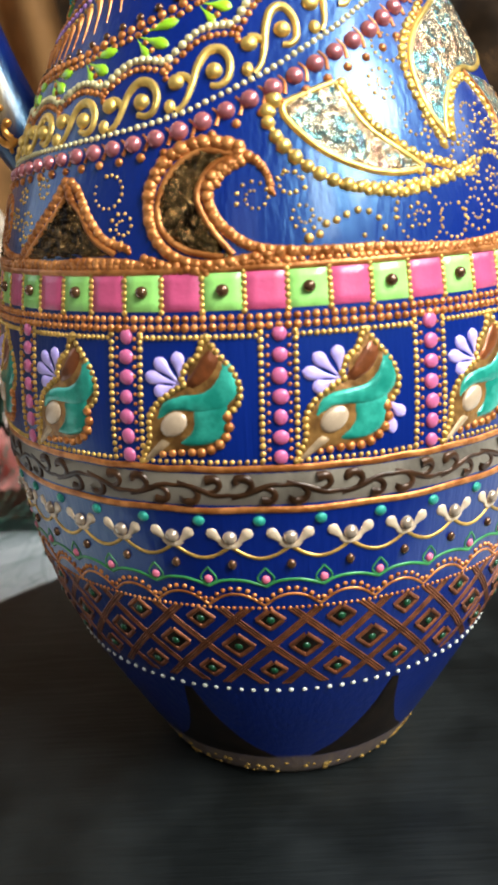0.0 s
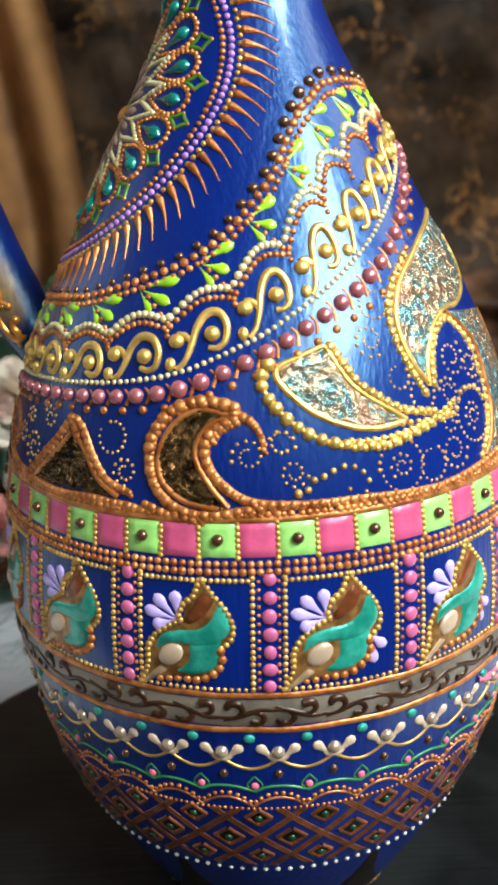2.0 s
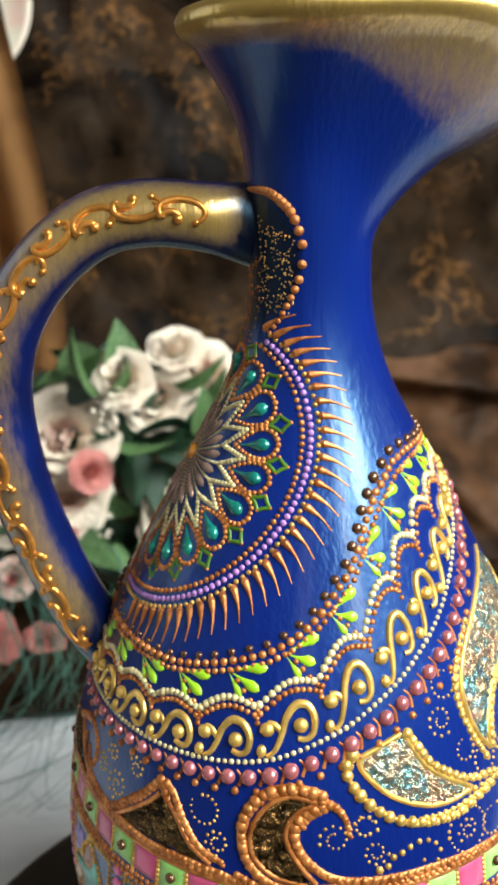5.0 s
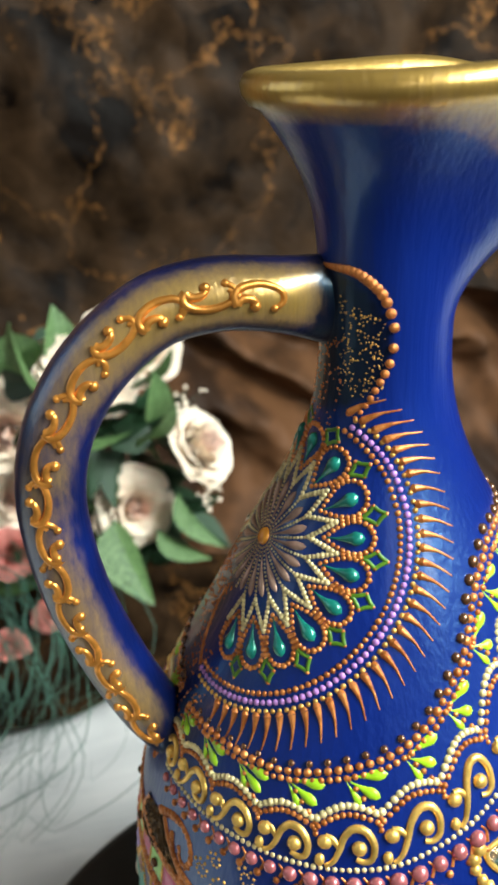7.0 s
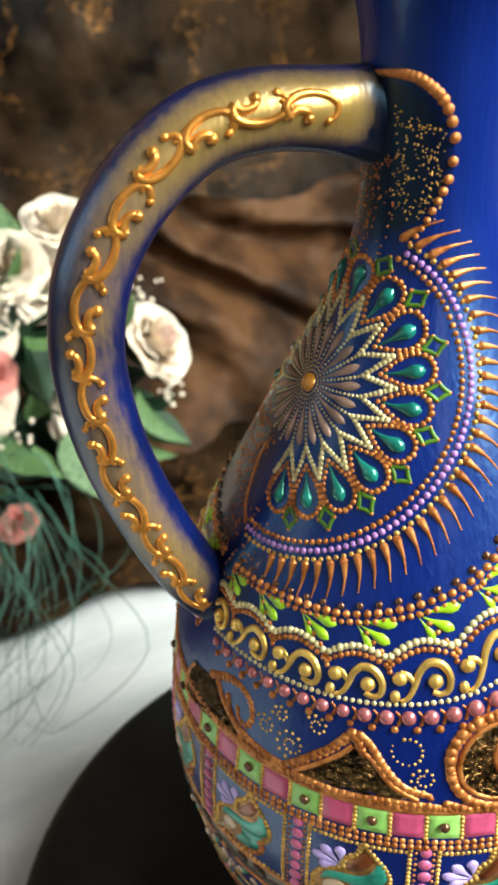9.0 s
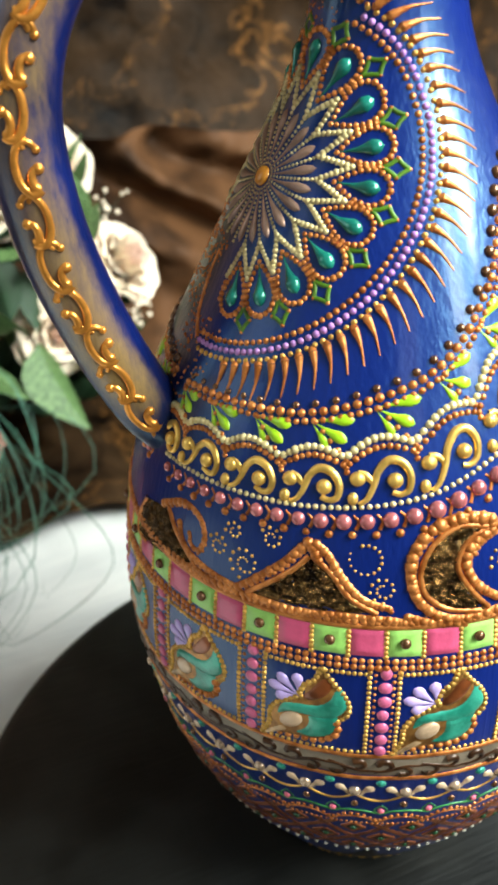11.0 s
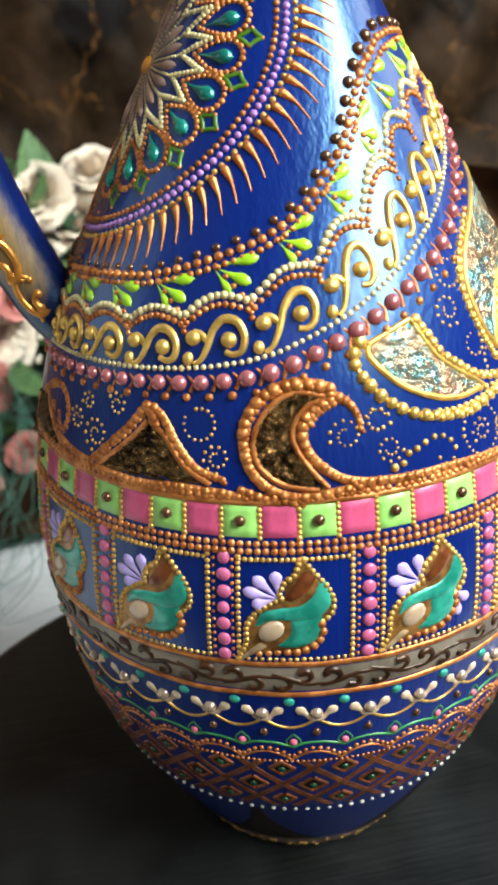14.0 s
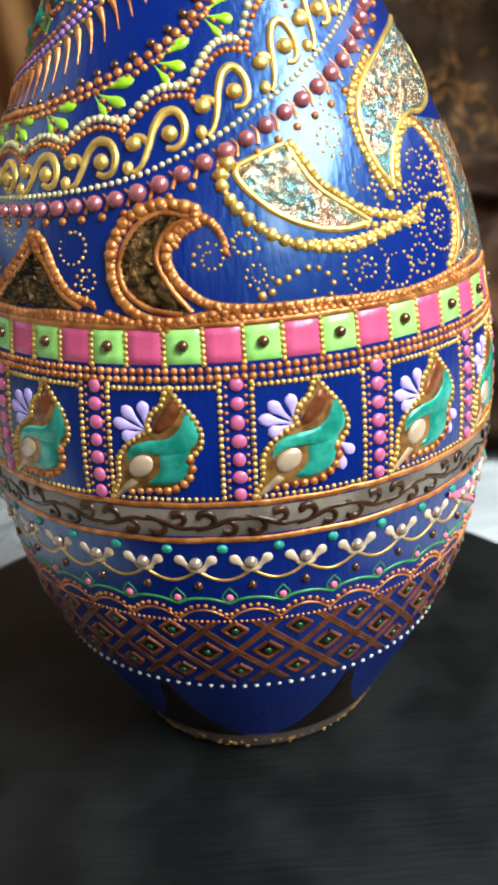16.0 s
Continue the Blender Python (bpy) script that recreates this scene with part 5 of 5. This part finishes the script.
FROM, TO = -88, 74
star = mesh_of("star_bead", BIG_DOME, AMBER)
piece("star_bead", star, rosette, frame_on(*ros(0, 0), 0.0030, 0.0030, 0.0018), "amber bead")
cream = Dots()
for i in range(20):
    psi = -102.5 + 18 * i
    link("ray", *teardrop(ros(0.0035, psi), ros(0.0200, psi), 0.0014, 0.7), MAUVE, rosette)
    cream.row([ros(0.004, psi + 9), ros(0.0205, psi + 9)], 0.0014, 0.00035, 0.0006)
dots_o = Dots()
for i in range(16):
    psi = -75.5 + 18 * i
    near = psi < 88
    for s in (-1, 1):
        cream.row([ros(0.0205, psi), ros(0.0250, psi + s * 5), ros(0.0300, psi + s * 9)], 0.0015, 0.0009, 0.0010)
        dots_o.row([ros(0.0258, psi), ros(0.0295, psi + s * 5.0), ros(0.0335, psi + s * 7.6), ros(0.0370, psi + s * 7.4), ros(0.0400, psi + s * 4.4), ros(0.0410, psi)], 0.0018, 0.0008, 0.0010)
        dots_o.row([ros(0.0320, psi + s * 9), ros(0.0370, psi + s * 9)], 0.0018, 0.0008, 0.0009)
    drop = link("drop", *teardrop(ros(0.0265, psi), ros(0.0384, psi), 0.0022, 0.8, n=16, tip=0.1), DROP_TEAL, rosette, "dark teal pearl drop")
    if near:
        m = psi + 9
        diamond = [ros(0.0450, m), ros(0.0418, m + 3.6), ros(0.0380, m), ros(0.0418, m - 3.6), ros(0.0450, m)]
        grn = Lines()
        m_a, m_z = ros(0.0415, m)
        for p, q in zip(diamond, diamond[1:]):
            grn.add(line([p, ((p[0] + q[0]) / 2 * 0.88 + m_a * 0.12, (p[1] + q[1]) / 2 * 0.88 + m_z * 0.12), q], 0.00065, n=7))
        grn.done("green_diamond", GRASS_LINE, rosette)
        for p in diamond[:4]:
            dots_o.add(*p, 0.0007)
cream.done("cream_dot_ray", PALE_GOLD, rosette, "fine cream dots in zigzag rays")
dots_o.done("copper_dot_petal", COPPER, rosette)
lav, rim_in, rim_out = Dots(), Dots(), Dots()
n = 62
for i in range(n + 1):
    psi = FROM + (TO - FROM) * i / n
    k = 1 - 0.06 * max(0, (psi - 40) / 40)
    lav.add(*ros(0.0508 * k, psi), 0.00105)
    rim_in.add(*ros(0.0482 * k, psi + 1), 0.00095)
    rim_out.add(*ros(0.0533 * k, psi + 1), 0.0009)
lav.done("lavender_beading", LAVENDER, rosette)
rim_in.done("inner_beading", COPPER, rosette)
rim_out.done("outer_beading", OLD_GOLD, rosette)
for i in range(35):
    psi = -72 + 150 * i / 34
    k = 1 - 0.06 * max(0, (psi - 40) / 40)
    long = 0.0635 if psi < 40 else 0.0635 - 0.004 * (psi - 40) / 40
    sp = Lines()
    b0, b1 = ros(0.0548 * k, psi), ros(long + 0.001, psi - 3)
    sp.add(line([b0, ros(0.0565 * k, psi - 0.3), ros(0.0600 * k, psi - 1.2), b1], 0.00125, 0.0002, n=16, tall=0.9, mid=0.00045))
    sp.add(line([ros(0.0535 * k, psi), b0], 0.0007, 0.0014, n=5, tall=0.9))
    sp.done("spike", COPPER, rosette)
specks = Dots()
for i in range(240):
    specks.add(*ros(random.uniform(0.022, 0.048), random.uniform(195, 262)), random.uniform(0.0003, 0.0006))
for i in range(160):
    specks.add(random.uniform(-118, -60), random.uniform(0.322, 0.350), random.uniform(0.00025, 0.00045))
for i in range(110):
    specks.add(random.uniform(-97, -76), random.uniform(0.222, 0.246), random.uniform(0.0003, 0.0006))
specks.done("copper_speckle", COPPER, rosette)
gold_specks = Dots()
for i in range(190):
    a = random.uniform(-62, -22)
    gold_specks.add(a, random.uniform(0.332, 0.361 - 0.006 * (a + 62) / 40), random.uniform(0.00018, 0.00036))
gold_specks.done("gold_speckle", OLD_GOLD, rosette)
arc = Lines()
arc.add(line([ros(0.0508, -90), ros(0.044, -97), ros(0.034, -104), ros(0.026, -108)], 0.0009, 0.0006, n=20))
arc.done("border_line", COPPER, rosette)

# copper beads round the handle's upper join
neck = band("neck_bead_arc", "arc of copper beads round the handle's upper join")
nb = mesh_of("copper_bead", BIG_DOME, COPPER)
path = resample([(-80.6, 0.3682), (-51.4, 0.3681), (-35.1, 0.3655), (-23.2, 0.3611), (-15.6, 0.3539), (-14.9, 0.3483), (-18.0, 0.3425), (-25.7, 0.3367), (-35.1, 0.3306), (-43.6, 0.3261)], 27)
for i, (a, z) in enumerate(path):
    r = 0.0007 + 0.0009 * math.sin(math.pi * i / 26)
    piece("copper_bead", nb, neck, frame_on(a, z, r, r, r * 0.8))

# ---- the bouquet ----
bouquet = holder("bouquet", "bouquet of ivory, blush and coral silk roses with grass", "flowers")


# rings of a rose: petals, foot and top radius, height, half span in degrees, curl of the edge
RINGS = ((3, 0.05, 0.10, 0.95, 85, 0.0), (4, 0.10, 0.25, 0.99, 68, 0.04), (5, 0.16, 0.43, 0.95, 56, 0.09), (6, 0.20, 0.63, 0.84, 50, 0.15), (7, 0.22, 0.83, 0.66, 46, 0.20), (7, 0.22, 1.00, 0.46, 45, 0.22))


def petal_mesh(name, ring, mat):
    """One petal wrapped about the rose's axis, bulging, its edge curled out and ruffled."""
    _, r0, r1, h, span, curl = RINGS[ring]
    rows = []
    for i in range(8):
        v = i / 7
        row = []
        for j in range(11):
            u = -1 + j / 5
            t = radians(span * u * (0.55 + 0.45 * math.sin(math.pi * (0.08 + 0.62 * v))))
            r = r0 + (r1 - r0) * v ** 1.2 + 0.07 * math.sin(math.pi * v) + curl * max(0, v - 0.6) ** 2 * 6.25 + 0.035 * v * v * math.sin(u * 5.5 + ring)
            z = h * v * (1 - 0.22 * u * u * v) - curl * 0.8 * max(0, v - 0.8) + 0.03 * v * math.sin(u * 7 + ring * 2)
            row.append((r * math.sin(t), r * math.cos(t), z))
        rows.append(row)
    return mesh_of(name, sheet(rows), mat)


PETALS = {m: [petal_mesh("petal", k, m) for k in range(6)] for m in (PETAL_WHITE, PETAL_BLUSH, PETAL_CORAL)}


def rose(place, size, aim, outer, inner, label):
    """Petals wound in rings about a heart, opening outwards."""
    root = new("rose")
    root.parent = bouquet
    tagged(root, label)
    turn = Vector(aim).to_track_quat("Z", "Y").to_matrix().to_4x4()
    root.matrix_basis = Matrix.Translation(place) @ turn
    for ring, spec in enumerate(RINGS):
        for i in range(spec[0]):
            t = 360 * i / spec[0] + ring * 37 + random.uniform(-9, 9)
            k = size * 0.86 * random.uniform(0.93, 1.06)
            m = pose(0, 0, -0.42 * size, random.uniform(-4, 4), random.uniform(-4, 4), t)
            piece("petal", PETALS[inner if ring < 2 else outer][ring], root, m @ Matrix.Diagonal((k, k, k, 1)))
    return root


W, B, C = PETAL_WHITE, PETAL_BLUSH, PETAL_CORAL
ROSES = [((0.006, 0.405, 0.120), 0.035, (0.75, -0.5, 0.55), W, B), ((-0.055, 0.410, 0.068), 0.035, (0.1, -0.9, 0.3), W, B), ((-0.026, 0.490, 0.180), 0.034, (0.2, -0.8, 0.6), W, B), ((-0.073, 0.450, 0.172), 0.033, (-0.1, -0.8, 0.6), W, B),
         ((-0.098, 0.410, 0.200), 0.028, (-0.2, -0.8, 0.6), W, W), ((-0.053, 0.470, 0.211), 0.026, (0.0, -0.5, 0.9), W, W), ((-0.150, 0.420, 0.147), 0.044, (-0.1, -0.9, 0.4), W, B), ((-0.150, 0.410, 0.096), 0.036, (0.2, -0.9, 0.2), W, B), ((-0.213, 0.410, 0.090), 0.038, (-0.2, -0.9, 0.2), W, B),
         ((-0.125, 0.385, 0.127), 0.019, (0.5, -0.8, 0.2), C, C), ((-0.198, 0.385, 0.032), 0.019, (0, -0.9, 0.3), B, C), ((-0.219, 0.335, 0.000), 0.031, (0, -0.9, 0.2), C, C), ((-0.134, 0.365, 0.005), 0.017, (0.1, -0.9, 0.0), C, C), ((-0.159, 0.380, 0.058), 0.023, (0.1, -0.9, 0.1), C, C), ((-0.172, 0.350, -0.010), 0.017, (0.1, -0.9, 0.1), C, C), ((-0.240, 0.420, 0.168), 0.036, (-0.4, -0.8, 0.3), W, W)]
for place, size, aim, o, i in ROSES:
    word = "ivory silk rose with blush heart" if (o is W and i is B) else "ivory silk rose" if o is W else "coral silk rosebud"
    rose(place, size, aim, o, i, word)


def leaf_mesh(name, mat):
    rows = []
    for i in range(9):
        v = i / 8
        half = 0.30 * math.sin(math.pi * v ** 0.75) ** 0.9 + 0.004
        rows.append([(half * u, 0.16 * abs(u) * half * 3 - 0.25 * v * v, v) for u in (-1, -0.5, -0.04, 0.04, 0.5, 1)])
    return mesh_of(name, sheet(rows), mat)


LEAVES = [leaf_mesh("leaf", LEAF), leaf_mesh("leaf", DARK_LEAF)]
SPOTS = [((-0.02, 0.355, 0.10), (0.35, -0.3, -0.9), 0.060), ((-0.075, 0.350, 0.085), (0.15, -0.4, -0.9), 0.075), ((-0.035, 0.360, 0.165), (0.2, -0.4, 0.9), 0.045), ((-0.05, 0.350, 0.155), (0.5, -0.5, 0.4), 0.055), ((-0.10, 0.350, 0.165), (0.8, -0.4, -0.1), 0.05), ((-0.115, 0.365, 0.200), (-0.5, -0.2, 0.9), 0.06),
         ((-0.10, 0.39, 0.196), (0.1, -0.1, 1.0), 0.06), ((-0.09, 0.35, 0.10), (-0.2, -0.5, 0.3), 0.05), ((-0.13, 0.35, 0.09), (0.3, -0.5, -0.4), 0.055), ((-0.11, 0.35, 0.075), (0.6, -0.4, -0.7), 0.05), ((-0.12, 0.37, 0.19), (0.6, -0.3, 0.5), 0.05), ((-0.04, 0.35, 0.07), (0.6, -0.3, -0.6), 0.05)]
for place, way, size in SPOTS:
    place = (place[0], place[1] + 0.035, place[2] - 0.012)
    m = Matrix.Translation(place) @ Vector(way).to_track_quat("Z", "Y").to_matrix().to_4x4() @ pose(0, 0, 0, 0, 0, random.uniform(-30, 30) + 180) @ Matrix.Diagonal((size, size, size, 1))
    piece("leaf", LEAVES[0], bouquet, m)
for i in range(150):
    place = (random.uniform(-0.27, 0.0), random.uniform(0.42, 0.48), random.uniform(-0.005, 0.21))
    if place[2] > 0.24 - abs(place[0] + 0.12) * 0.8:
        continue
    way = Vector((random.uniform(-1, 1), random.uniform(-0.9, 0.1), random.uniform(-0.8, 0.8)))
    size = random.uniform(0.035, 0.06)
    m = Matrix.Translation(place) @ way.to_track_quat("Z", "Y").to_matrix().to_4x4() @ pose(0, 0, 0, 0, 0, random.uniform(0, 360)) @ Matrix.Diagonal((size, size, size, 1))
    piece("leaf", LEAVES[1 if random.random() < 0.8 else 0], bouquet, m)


def blade(points, w, parent, name="grass_blade"):
    global SURFACE_METRIC
    SURFACE_METRIC = False
    pts = resample(points, 22)
    SURFACE_METRIC = True
    rows = []
    for i, p in enumerate(pts):
        p = Vector(p)
        q = Vector(pts[min(i + 1, 21)]) - Vector(pts[max(i - 1, 0)])
        s = q.cross(Vector((0, -0.4, 1)))
        s = s.normalized() if s.length > 1e-9 else Vector((1, 0, 0))
        n = s.cross(q).normalized()
        k = w * (1 - 0.85 * i / 21)
        rows.append([p + s * k, p + n * k * 0.5, p - s * k, p - n * k * 0.5])
    link(name, *sheet(rows, True), GRASS, parent)


for i in range(36):
    x0 = random.uniform(-0.21, -0.10)
    reach, side = random.uniform(0.10, 0.22), random.uniform(-0.10, 0.02)
    top = 0.045 + random.uniform(-0.03, 0.03)
    blade([(x0, 0.38, top), (x0 + random.uniform(0.0, 0.05), 0.38 - reach * 0.4, top + random.uniform(-0.01, 0.015)), (x0 + random.uniform(-0.02, 0.05), 0.38 - reach * 0.8, TABLE_Z + random.uniform(0.01, 0.03)), (x0 + side, 0.38 - reach, TABLE_Z + 0.002), (x0 + side * 2.2, 0.38 - reach * 0.9, TABLE_Z + 0.002)], random.uniform(0.0004, 0.0009), bouquet)
filler = mesh_of("filler_flower", dome_data(3, 6), PETAL_WHITE)
for x, y, z in ((-0.012, 0.385, 0.168), (0.004, 0.375, 0.088), (-0.105, 0.350, 0.185), (-0.122, 0.352, 0.100)):
    for i in range(11):
        p = Vector((x + random.gauss(0, 0.007), y + random.gauss(0, 0.005), z + random.gauss(0, 0.007)))
        s = random.uniform(0.0014, 0.0024)
        blade([(x - 0.012, y + 0.03, z - 0.03), (x, y + 0.01, z - 0.012), tuple(p)], 0.0005, bouquet, "filler_stem")
        piece("filler_flower", filler, bouquet, Matrix.Translation(p) @ pose(0, 0, 0, random.uniform(20, 90), 0, random.uniform(-60, 60)) @ Matrix.Diagonal((s, s, s, 1)))
